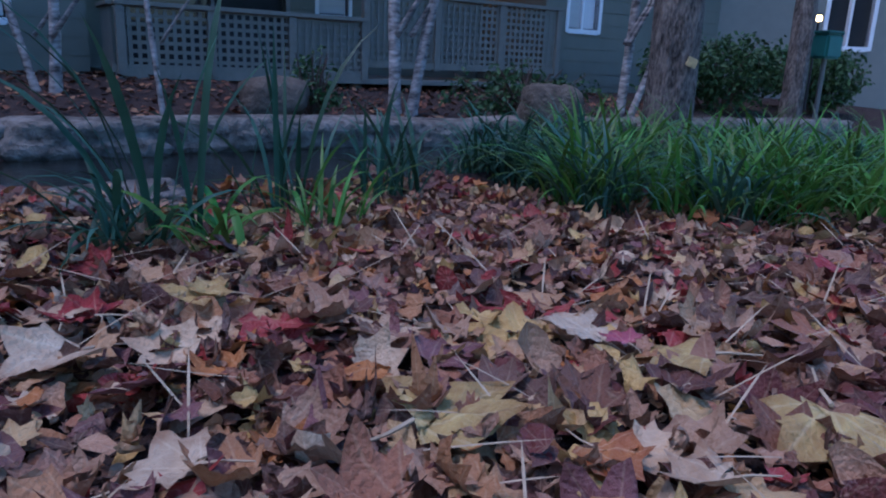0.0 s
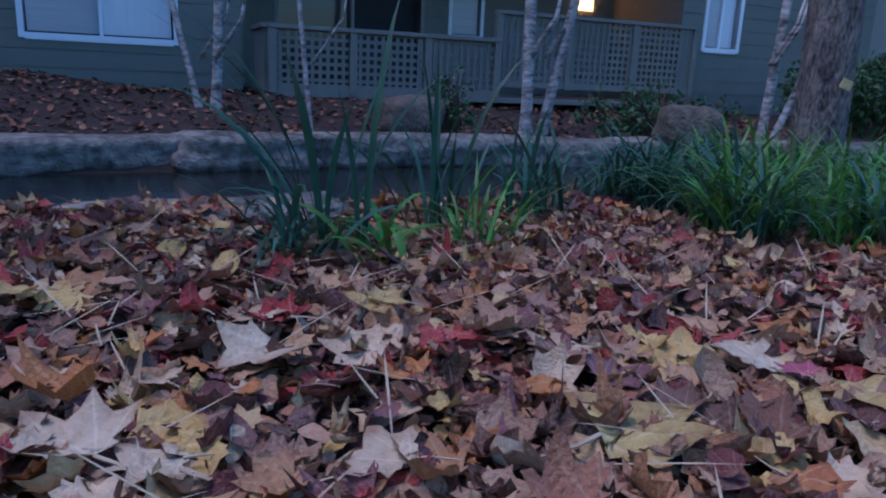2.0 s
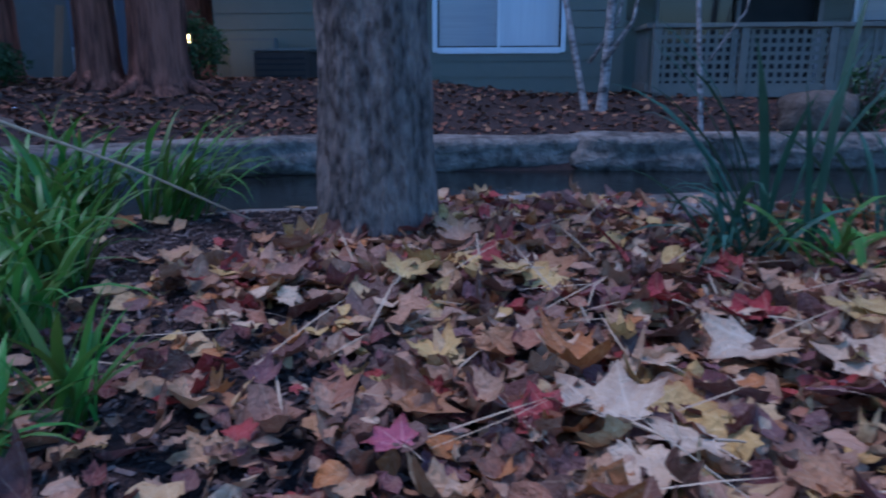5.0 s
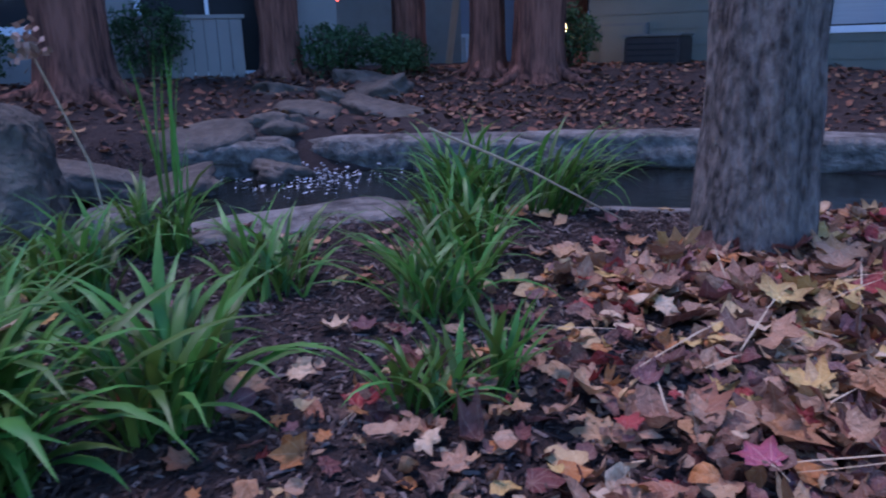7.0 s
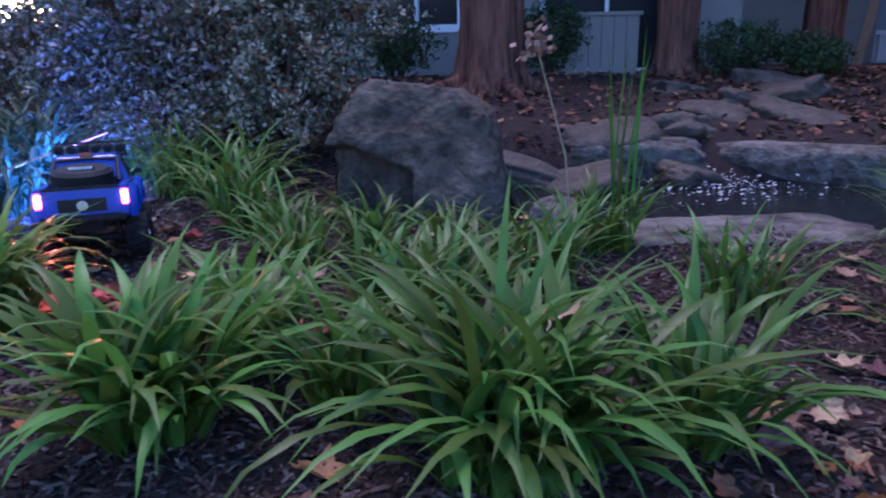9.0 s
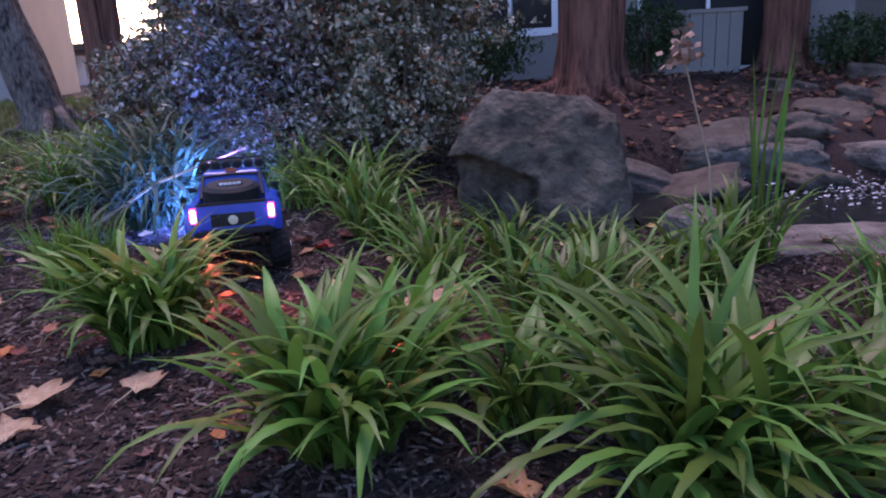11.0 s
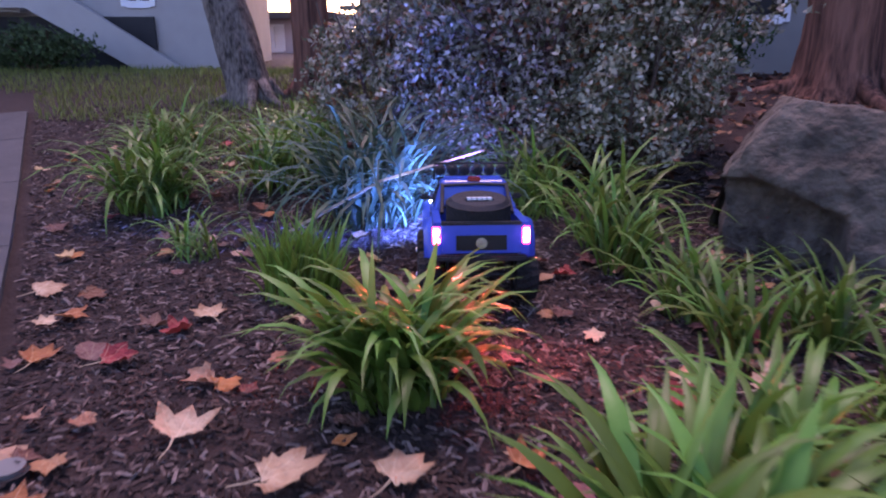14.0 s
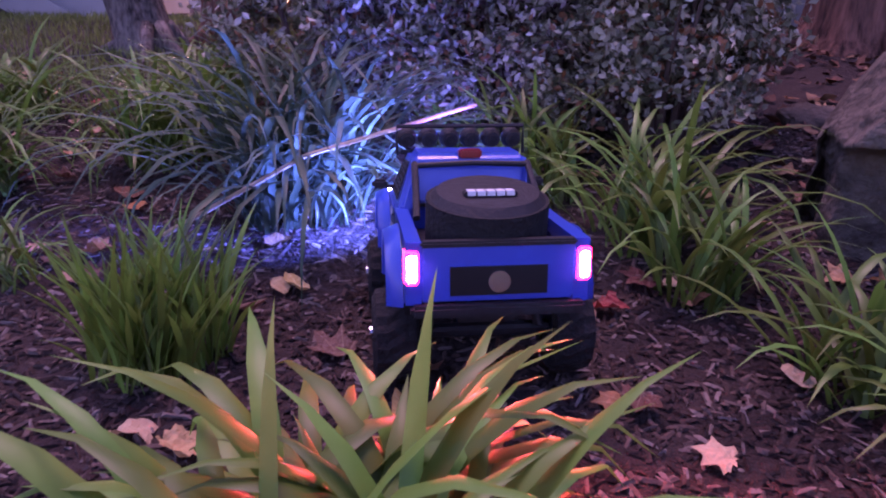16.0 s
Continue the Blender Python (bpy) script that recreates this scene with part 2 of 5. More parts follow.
M_TAIL = glow("tail_lamp_lens", (1.0, 0.04, 0.09), 3.0)
M_TAILHOT = glow("tail_lamp_bulb", (1.0, 0.28, 0.40), 22)
M_BARLENS = glow("bar_lamp_lens", (0.10, 0.30, 1.0), 7)
M_REDP = mat("red_lens", (0.28, 0.01, 0.01), (0.35, 0.02, 0.02), 0.3, 20, coat=0.6)
M_LAMPY = glow("warm_lamp", (1.0, 0.62, 0.18), 5)
M_WARMWIN = glow("warm_window", (1.0, 0.42, 0.10), 1.6)
M_FAIRY = glow("fairy_blue", (0.05, 0.2, 1.0), 0.9)
M_FAIRYG = glow("fairy_green", (0.05, 1.0, 0.3), 0.5)
M_FAIRYR = glow("fairy_red", (1.0, 0.1, 0.04), 0.8)

# ---- helpers of this scene ----
def mesh_of(name, verts, faces, material, smooth=False):
    me = bpy.data.meshes.new(name)
    me.from_pydata([tuple(v) for v in verts], [], faces)
    me.materials.append(material)
    if smooth:
        me.polygons.foreach_set("use_smooth", [True] * len(me.polygons))
    me.update()
    return me


def part(name, bm, material, parent=None, label="", smooth=False):
    me = bpy.data.meshes.new(name)
    bm.to_mesh(me)
    bm.free()
    me.materials.append(material)
    if smooth:
        me.polygons.foreach_set("use_smooth", [True] * len(me.polygons))
    ob = new(name, me)
    if parent is not None:
        ob.parent = parent
    if label:
        tagged(ob, label)
    return ob


def box(x0, x1, y0, y1, z0, z1, bevel=0.0, bm=None):
    bm2 = bmesh.new()
    bmesh.ops.create_cube(bm2, size=1.0)
    for v in bm2.verts:
        v.co = Vector(((x0 + x1) / 2 + v.co.x * (x1 - x0), (y0 + y1) / 2 + v.co.y * (y1 - y0), (z0 + z1) / 2 + v.co.z * (z1 - z0)))
    if bevel:
        bmesh.ops.bevel(bm2, geom=bm2.edges[:], offset=bevel, segments=2, affect="EDGES")
    if bm is None:
        return bm2
    me = bpy.data.meshes.new("t"); bm2.to_mesh(me); bm2.free(); bm.from_mesh(me); bpy.data.meshes.remove(me)
    return bm


def tube(points, radii, sides=8, cap=True):
    """A bent tapered tube along points."""
    bm = bmesh.new()
    rings = []
    n = len(points)
    for i, p in enumerate(points):
        p = Vector(p)
        d = (Vector(points[min(i + 1, n - 1)]) - Vector(points[max(i - 1, 0)])).normalized()
        a = d.cross(Vector((0.31, 0.95, 0.05))).normalized()
        b = d.cross(a)
        r = radii[i] if hasattr(radii, "__len__") else radii
        rings.append([bm.verts.new(p + r * (math.cos(k * math.tau / sides) * a + math.sin(k * math.tau / sides) * b)) for k in range(sides)])
    for r0, r1 in zip(rings, rings[1:]):
        for k in range(sides):
            bm.faces.new((r0[k], r0[(k + 1) % sides], r1[(k + 1) % sides], r1[k]))
    if cap:
        bm.faces.new(rings[0][::-1]); bm.faces.new(rings[-1])
    bmesh.ops.recalc_face_normals(bm, faces=bm.faces[:])
    return bm


def cyl(center, axis, r, depth, sides=20, r2=None):
    c, ax = Vector(center), Vector(axis).normalized()
    return tube([c - ax * depth / 2, c + ax * depth / 2], [r, r if r2 is None else r2], sides)


def empty(name, m, label, category, group=""):
    ob = new(name)
    ob.matrix_basis = m
    return tagged(ob, label, category, group)


def sstep(a, b, x):
    t = min(1.0, max(0.0, (x - a) / (b - a)))
    return t * t * (3 - 2 * t)


STREAM = [(6, 6.6), (3, 5.9), (0.5, 5.1), (-1.3, 4.1), (-2.65, 3.25), (-3.6, 2.35), (-4.35, 1.4), (-4.45, 0.55)]
WATER_Z = -0.10
WN = Vector((-math.sin(radians(24)), math.cos(radians(24)), 0))
WA = Vector((WN.y, -WN.x, 0))


def stream_far(x, y):
    best = 99.0
    for (ax, ay), (bx, by) in zip(STREAM, STREAM[1:]):
        dx, dy = bx - ax, by - ay
        t = min(1, max(0, ((x - ax) * dx + (y - ay) * dy) / (dx * dx + dy * dy)))
        best = min(best, math.hypot(x - ax - t * dx, y - ay - t * dy))
    return best


def ground_z(x, y, fine=True):
    z = 0.10 * max(0.0, min(-x - 3.6, 4.8))
    z += 0.30 * sstep(5.6, 8.6, x * WN.x + y * WN.y) * sstep(-9, -5, x)
    z += 0.02 * noise.noise((x * 0.9, y * 0.9, 3.1)) * sstep(0.3, 1.0, math.hypot(x, y))
    if fine:
        z += 0.012 * noise.noise((x * 5, y * 5, 7.7))
    z -= 0.085 * sstep(-1.45, -0.75, x) * sstep(-0.9, 0.2, y)
    d = stream_far(x, y)
    if d < 1.3:
        z = z * sstep(0.80, 1.25, d) + (-0.32) * (1 - sstep(0.62, 1.0, d)) + 0.0 * d
    return z

# ---- ground: one sheet to the horizon ----
def axis_steps(lo, hi, step, far):
    vals = list(np.arange(lo, hi + 1e-6, step))
    s, v, left = step, lo, []
    while v > -far:
        s *= 1.35; v -= s; left.append(v)
    s, v, right = step, hi, []
    while v < far:
        s *= 1.35; v += s; right.append(v)
    return left[::-1] + vals + right


gx, gy = axis_steps(-8, 5, 0.09, 900), axis_steps(-4, 9, 0.09, 900)
gv = [(x, y, ground_z(x, y)) for y in gy for x in gx]
nx = len(gx)
gf = [(j * nx + i, j * nx + i + 1, (j + 1) * nx + i + 1, (j + 1) * nx + i) for j in range(len(gy) - 1) for i in range(nx - 1)]
ground = new("ground", mesh_of("ground", gv, gf, M_SOIL, True))
tagged(ground, "dark brown wood mulch and bare soil", "ground", kind="structure")

wbm = bmesh.new()
rows = []
for i, (x, y) in enumerate(STREAM):
    d = Vector((*STREAM[min(i + 1, len(STREAM) - 1)], 0)) - Vector((*STREAM[max(i - 1, 0)], 0))
    d.normalize()
    s = Vector((-d.y, d.x, 0))
    rows.append([wbm.verts.new(Vector((x, y, WATER_Z)) + s * k + d * (0.5 if i == len(STREAM) - 1 else 0)) for k in (-1.0, 0, 1.0)])
for a, b in zip(rows, rows[1:]):
    for k in range(2):
        wbm.faces.new((a[k], a[k + 1], b[k + 1], b[k]))
tagged(part("water", wbm, M_WATER), "still dark water of a narrow garden stream", "water", kind="structure")

path_pts = [(-1.62, -2.25), (-7.05, -6.75)]
pbm = bmesh.new()
pd = (Vector((*path_pts[1], 0)) - Vector((*path_pts[0], 0))).normalized()
ps = Vector((pd.y, -pd.x, 0)) if Vector((pd.y, -pd.x, 0)).y < 0 else Vector((-pd.y, pd.x, 0))
base_pt = Vector((*path_pts[0], 0))
for k in range(-6, 5):
    for (w0, w1) in ((0.0, 1.3),):
        a, b = base_pt + pd * (k * 1.2 + 0.006), base_pt + pd * ((k + 1) * 1.2 - 0.006)
        q = [a, b, b + ps * w1, a + ps * w1]
        lo = [pbm.verts.new((v.x, v.y, ground_z(v.x, v.y, False) - 0.12)) for v in q]
        hi = [pbm.verts.new((v.x, v.y, ground_z(v.x, v.y, False) + 0.03)) for v in q]
        pbm.faces.new(hi); pbm.faces.new(lo[::-1])
        for i in range(4):
            pbm.faces.new((lo[i], lo[(i + 1) % 4], hi[(i + 1) % 4], hi[i]))
bmesh.ops.recalc_face_normals(pbm, faces=pbm.faces[:])
tagged(part("footpath", pbm, M_PATH), "grey concrete garden path in cast slabs", "path", kind="structure")

# ---- buildings ----
def wp(s, d, z):
    """A place by the olive house's front: along it, out from the first camera, up."""
    return WA * s + WN * d + Vector((0, 0, z))


def wall_box(s0, s1, d0, d1, z0, z1, bevel=0.0):
    bm = box(s0, s1, d0, d1, z0, z1, bevel)
    m = Matrix(((WA.x, WN.x, 0, 0), (WA.y, WN.y, 0, 0), (0, 0, 1, 0), (0, 0, 0, 1)))
    bmesh.ops.transform(bm, matrix=m, verts=bm.verts[:])
    return bm


def sided_wall(parent, s0, s1, d, z0, z1, holes, material=None, name="wall"):
    """A wall 0.2 thick of strips round rectangular holes, with lap boards on its face."""
    strips, laps = [], []
    cuts = sorted({s0, s1, *[h[0] for h in holes], *[h[1] for h in holes]})
    for a, b in zip(cuts, cuts[1:]):
        zs = [(z0, z1)]
        for h in holes:
            if h[0] <= a and b <= h[1]:
                zs = [(z0, h[2]), (h[3], z1)]
        for lo, hi in zs:
            if hi - lo > 0.01:
                strips.append((a, b, lo, hi))
                z = lo
                while z < hi - 0.02:
                    laps.append((a, b, z + 0.012, min(z + 0.2, hi)))
                    z += 0.2
    a, b, lo, hi = strips[0]
    w = part(name, wall_box(a, b, d, d + 0.2, lo, hi), material or M_SIDING, parent)
    for a, b, lo, hi in strips[1:]:
        part("wall_panel", wall_box(a, b, d, d + 0.2, lo, hi), material or M_SIDING, w)
    for a, b, lo, hi in laps:
        part("board", wall_box(a, b, d - 0.016, d - 0.002, lo, hi), material or M_SIDING, w)
    return w


def window_at(parent, s0, s1, d, z0, z1, panes=2, fw=0.06, mats=None):
    # backing sheet: the unlit room behind the panes is put in as near-black
    w = part("window", wall_box(s0, s1, d + 0.12, d + 0.18, z0, z1), M_UNLIT, parent)
    for nm, a in (("frame", (s0 - fw, s0, z0 - fw, z1 + fw)), ("frame", (s1, s1 + fw, z0 - fw, z1 + fw)), ("frame", (s0, s1, z1, z1 + fw)), ("sill", (s0, s1, z0 - fw * 1.3, z0))):
        part(nm, wall_box(a[0], a[1], d - 0.04, d + 0.1, a[2], a[3], 0.006), M_WHITE, w)
    step = (s1 - s0) / panes
    for k in range(panes):
        part("pane", wall_box(s0 + k * step + 0.02, s0 + (k + 1) * step - 0.02, d + 0.05 + 0.02 * (k % 2), d + 0.07 + 0.02 * (k % 2), z0 + 0.02, z1 - 0.02), (mats or [M_BLIND, M_CURTAIN])[k % 2], w)
        if k:
            part("mullion", wall_box(s0 + k * step - 0.02, s0 + k * step + 0.02, d + 0.01, d + 0.1, z0, z1), M_WHITE, w)
    return w


house = empty("house", pose(0, 0, 0), "olive-grey lap-sided apartment house with white windows", "house")
HD = 9.3
sided_wall(house, -4.2, 1.0, HD, 0.1, 5.2, [(-1.32, 0.22, 0.88, 2.0)])
window_at(house, -1.32, 0.22, HD, 0.88, 2.0)
part("foundation", wall_box(-4.2, 1.0, HD + 0.03, HD + 0.2, -0.2, 0.098), M_DARKBOX, house)
part("side_wall", wall_box(-4.2, -4.0, HD + 0.2, HD + 7, -0.2, 5.2), M_SIDING, house)
part("side_wall", wall_box(0.8, 1.0, HD + 0.2, HD + 1.6, -0.2, 5.2), M_SIDING, house)
sided_wall(house, 1.0, 7.7, HD + 1.6, 0.1, 5.2, [(1.72, 3.92, 0.4, 2.62), (4.45, 4.95, 1.26, 2.3)])
# darkness of the balcony opening is painted on this sheet, not left to shading
slider = part("door", wall_box(1.72, 3.92, HD + 1.74, HD + 1.78, 0.4, 2.62), M_UNLIT, house, "glazed sliding door, its back sheet painted near-black for the unlit space")
for a, b in ((1.66, 1.72), (2.80, 2.85), (3.92, 3.98)):
    part("frame", wall_box(a, b, HD + 1.56, HD + 1.73, 0.4, 2.62, 0.004), M_SIDING2, slider)
part("pane", wall_box(1.73, 2.79, HD + 1.69, HD + 1.71, 0.45, 2.6), M_GLASS, slider)
window_at(house, 4.45, 4.95, HD + 1.6, 1.26, 2.3, 1, mats=[M_BLIND])
part("side_wall", wall_box(7.5, 7.7, HD + 0.0, HD + 1.58, -0.2, 5.2), M_SIDING, house)
part("ceiling", wall_box(1.0, 7.48, HD - 0.6, HD + 1.58, 2.7, 2.85), M_SIDING, house)
part("roof", wall_box(-4.6, 12.4, HD - 0.7, HD + 8, 5.2, 5.4, 0.02), M_ROOF, house)
part("lit_window", wall_box(6.72, 7.05, HD + 1.54, HD + 1.57, 1.80, 2.45), M_WARMWIN, house, "window lit warm from inside")
sided_wall(house, 7.5, 12.0, HD - 0.2, 0.1, 5.2, [(7.98, 8.62, 1.22, 2.5)])
window_at(house, 7.98, 8.62, HD - 0.2, 1.22, 2.5, 2)

def railing(name, s0, s1, d, z0, z1, lattice, label, side=False):
    f = empty(name, pose(0, 0, 0), label, "fence")
    n = max(1, round((s1 - s0) / 0.95))
    step = (s1 - s0) / n
    part("rail", wall_box(s0 - 0.05, s1 + 0.05, d - 0.03, d + 0.10, z1 - 0.05, z1, 0.006), M_FENCE, f)
    part("rail", wall_box(s0, s1, d, d + 0.06, z0, z0 + 0.09), M_FENCE, f)
    for k in range(n + 1):
        s = s0 + k * step
        part("post", wall_box(s - 0.045, s + 0.045, d - 0.02, d + 0.08, z0 - 0.02, z1 - 0.05, 0.006), M_FENCE, f)
    for k in range(n):
        a, b = s0 + k * step + 0.045, s0 + (k + 1) * step - 0.045
        if lattice:
            bm = bmesh.new()
            m = 0.092
            x = a + m / 2
            while x < b:
                box(x - 0.02, x + 0.02, d + 0.02, d + 0.026, z0 + 0.09, z1 - 0.05, 0, bm); x += m
            z = z0 + 0.09 + m / 2
            while z < z1 - 0.05:
                box(a, b, d + 0.026, d + 0.032, z - 0.02, z + 0.02, 0, bm); z += m
            mm = Matrix(((WA.x, WN.x, 0, 0), (WA.y, WN.y, 0, 0), (0, 0, 1, 0), (0, 0, 0, 1)))
            bmesh.ops.transform(bm, matrix=mm, verts=bm.verts[:])
            part("lattice_panel", bm, M_FENCE, f)
        else:
            x = a
            while x < b - 0.03:
                part("board", wall_box(x, min(x + 0.13, b), d + 0.02, d + 0.04, z0 + 0.06, z1 - 0.05), M_FENCE, f); x += 0.135
    return f


railing("deck_railing", 1.22, 4.05, 8.4, 0.36, 1.10, True, "olive painted deck railing with square lattice panels")
railing("deck_fence", 4.22, 7.46, 8.7, 0.5, 1.48, True, "olive painted deck fence with close square lattice")
deck = empty("deck", pose(0, 0, 0), "weathered wooden deck on short posts", "deck")
part("deck_floor", wall_box(1.15, 7.4, 8.4, HD + 1.58, 0.30, 0.36), M_FENCE, deck)
for s in (1.3, 2.3, 3.2, 4.0, 5.5, 7.0):
    part("post", wall_box(s - 0.06, s + 0.06, 8.5, 8.62, 0.0, 0.30), M_FENCE, deck)
def side_rail():
    f = empty("deck_railing", pose(0, 0, 0), "olive lattice railing at the deck's end", "fence")
    part("rail", wall_box(1.10, 1.20, 8.45, 9.28, 1.05, 1.10, 0.005), M_FENCE, f)
    part("rail", wall_box(1.12, 1.18, 8.45, 9.28, 0.36, 0.45), M_FENCE, f)
    for k in range(12):
        part("slat", wall_box(1.14, 1.155, 8.5 + k * 0.065, 8.528 + k * 0.065, 0.45, 1.05), M_FENCE, f)
side_rail()

ac = empty("air_conditioner", pose(*wp(-3.1, 8.75, 0.12)[:], 0, 0, 24), "brown outdoor air conditioning unit on a pad", "air conditioner")
part("body", box(-0.32, 0.34, -0.3, 0.3, 0.02, 0.70, 0.02), M_DARKBOX, ac)
part("top_plate", box(-0.34, 0.36, -0.32, 0.32, 0.70, 0.73, 0.01), M_ACBOX, ac)
part("pad", box(-0.45, 0.45, -0.4, 0.4, -0.06, 0.02), M_PATH, ac)
for k in range(9):
    part("slat", box(-0.28, 0.30, -0.315, -0.302, 0.08 + k * 0.066, 0.10 + k * 0.066), M_BLACKP, ac)
cab_e = empty("meter_cabinet", pose(*wp(-3.72, 9.2, 0.0)[:], 0, 0, 24), "flat grey utility panel fixed to the house wall", "cabinet")
part("body", box(-0.26, 0.36, -0.08, 0.06, 0.2, 1.0, 0.01), M_ACBOX, cab_e)
part("door", box(-0.23, 0.33, -0.1, -0.082, 0.23, 0.97, 0.01), M_SIDING, cab_e)

def plain_building(name, m, w, h, depth, label, material, windows, roof=True):
    """A house in local x along its front, y back, with window rectangles (x0, x1, z0, z1)."""
    b = empty(name, m, label, "house")
    cuts = sorted({0, w, *[v for q in windows for v in q[:2]]})
    for a, c in zip(cuts, cuts[1:]):
        inside = sorted([q for q in windows if q[0] <= a and c <= q[1]], key=lambda q: q[2])
        lo = -0.5
        for q in inside:
            part("wall_panel", box(a, c, 0, 0.2, lo, q[2]), material, b); lo = q[3]
        part("wall_panel", box(a, c, 0, 0.2, lo, h), material, b)
    part("side_wall", box(0, 0.2, 0.2, depth, -0.5, h), material, b)
    part("side_wall", box(w - 0.2, w, 0.2, depth, -0.5, h), material, b)
    part("rear_wall", box(0.2, w - 0.2, depth - 0.2, depth, -0.5, h), material, b)
    for (x0, x1, z0, z1, glass) in windows:
        wd = part("window", box(x0, x1, 0.10, 0.14, z0, z1), glass, b)
        for q in ((x0 - 0.07, x0, z0 - 0.07, z1 + 0.07), (x1, x1 + 0.07, z0 - 0.07, z1 + 0.07), (x0, x1, z1, z1 + 0.07), (x0, x1, z0 - 0.09, z0), ((x0 + x1) / 2 - 0.02, (x0 + x1) / 2 + 0.02, z0, z1)):
            part("frame", box(q[0], q[1], -0.03, 0.09, q[2], q[3]), M_WHITE, wd)
    if roof:
        part("roof", box(-0.4, w + 0.4, -0.5, depth + 0.4, h, h + 0.2, 0.02), M_ROOF, b)
    return b


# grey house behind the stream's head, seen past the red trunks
# its second opening is closed by a near-black sheet as painted shade
plain_building("house", pose(-10.5, -3.4, 0.45, 0, 0, 75), 7.2, 5.0, 5, "grey apartment house with a white-framed window behind trunks", M_SIDING2, [(2.95, 3.95, 0.63, 1.9, M_GLASS), (5.0, 6.4, 0.1, 2.0, M_UNLIT)])
plain_building("house", pose(-13.2, 5.0, 0.4, 0, 0, 72), 3.1, 5.0, 5, "pale beige house end behind the hedge", mat("beige_siding", (0.24, 0.22, 0.19), (0.30, 0.275, 0.24), 0.8, 6), [])
plain_building("house", pose(-12.4, 7.75, 0.2, 0, 0, 62), 3.6, 5.5, 5, "blue-grey house with white windows and door", mat("bluegrey_siding", (0.24, 0.26, 0.30), (0.30, 0.32, 0.36), 0.8, 6), [(0.55, 0.95, 1.25, 2.4, M_GLASS), (0.15, 0.55, -0.1, 0.75, M_WHITE), (2.3, 2.9, 1.2, 2.4, M_GLASS)])
def low_wall():
    f = empty("garden_fence", pose(-9.1, 1.2, 0.42, 0, 0, 75), "grey solid garden fence beside the house", "fence")
    for k in range(9):
        part("board", box(k * 0.14, k * 0.14 + 0.134, 0, 0.03, 0.0, 0.72, 0.004), M_SIDING2, f)
    part("rail", box(-0.03, 1.29, -0.02, 0.05, 0.72, 0.76), M_SIDING2, f)
low_wall()

# house with the outside stair
M_SIDING3 = mat("pale_siding", (0.34, 0.315, 0.285), (0.41, 0.38, 0.345), 0.8, 5, 0.1, 60)
stair_house = plain_building("house", pose(-8.67, -11.67, 0.25, 0, 0, 108), 5.6, 6.0, 4, "beige-grey apartment house with an outside stair", M_SIDING3, [(2.2, 2.55, 1.3, 2.4, M_GLASS), (4.25, 4.55, 1.1, 2.4, M_GLASS)])
stair = empty("stair", pose(-8.38, -11.58, 0.25, 0, 0, 108), "solid-sided outside stair with a landing", "stair")
bm = bmesh.new()
prof = [(2.6, 1.0), (3.1, 1.0), (4.75, 0.0), (5.15, 0.0), (5.15, 0.12), (3.1, 1.5), (0.2, 1.5), (0.2, 1.0)]
lo = [bm.verts.new((x, -0.05, z)) for x, z in prof]
hi = [bm.verts.new((x, 0.06, z)) for x, z in prof]
bm.faces.new(lo); bm.faces.new(hi[::-1])
for i in range(len(prof)):
    j = (i + 1) % len(prof)
    bm.faces.new((lo[i], lo[j], hi[j], hi[i]))
bmesh.ops.recalc_face_normals(bm, faces=bm.faces[:])
part("side_wall", bm, M_SIDING3, stair)
part("landing", box(0.2, 3.0, 0.06, 0.27, 0.95, 1.05), M_SIDING3, stair)
part("post", box(2.45, 2.62, -0.06, 0.1, -0.3, 1.0), M_SIDING, stair)
# thin sheet added under the stair, painted near-black to act as its shade
part("shade_sheet", box(0.1, 4.6, 0.22, 0.27, -0.3, 0.9), M_UNLIT, stair, "near-black sheet in place of the shade under the stair")
def stair2():
    s = empty("stair", pose(-10.2, -5.0, 0.5, 0, 0, 97), "dark outside stair seen end-on with open treads", "stair")
    for k in range(8):
        part("tread", box(0.05 + k * 0.04, 0.75, 0.05 * k, 0.05 * k + 0.3, 0.18 * k, 0.18 * k + 0.06), M_SIDING, s)
    part("stringer", box(0.76, 0.82, 0, 0.8, -0.1, 1.6), M_DARKBOX, s)
stair2()
plain_building("house", pose(-20.5, -12.5, 0.3, 0, 0, 100), 3.4, 1.1, 5, "far pale house with low roof", mat("far_pink_siding", (0.42, 0.36, 0.36), (0.5, 0.44, 0.44), 0.8, 6), [(0.6, 1.1, 0.3, 0.9, M_WHITE), (1.7, 2.2, 0.3, 0.9, M_WHITE)])
plain_building("house", pose(-11.5, -4.9, 0.45, 0, 0, 85), 3.2, 5.2, 5, "grey apartment house end beside the shrub", M_SIDING2, [])

plain_building("house", pose(3.8, 13.6, 0.3, 0, 0, -10), 11.0, 5.0, 6, "pale grey-green house beyond the far lawn", mat("pale_green_siding", (0.17, 0.175, 0.155), (0.21, 0.215, 0.19), 0.8, 6), [(2.6, 3.2, 2.3, 3.3, M_GLASS), (5.2, 6.0, 0.9, 2.2, M_UNLIT)])

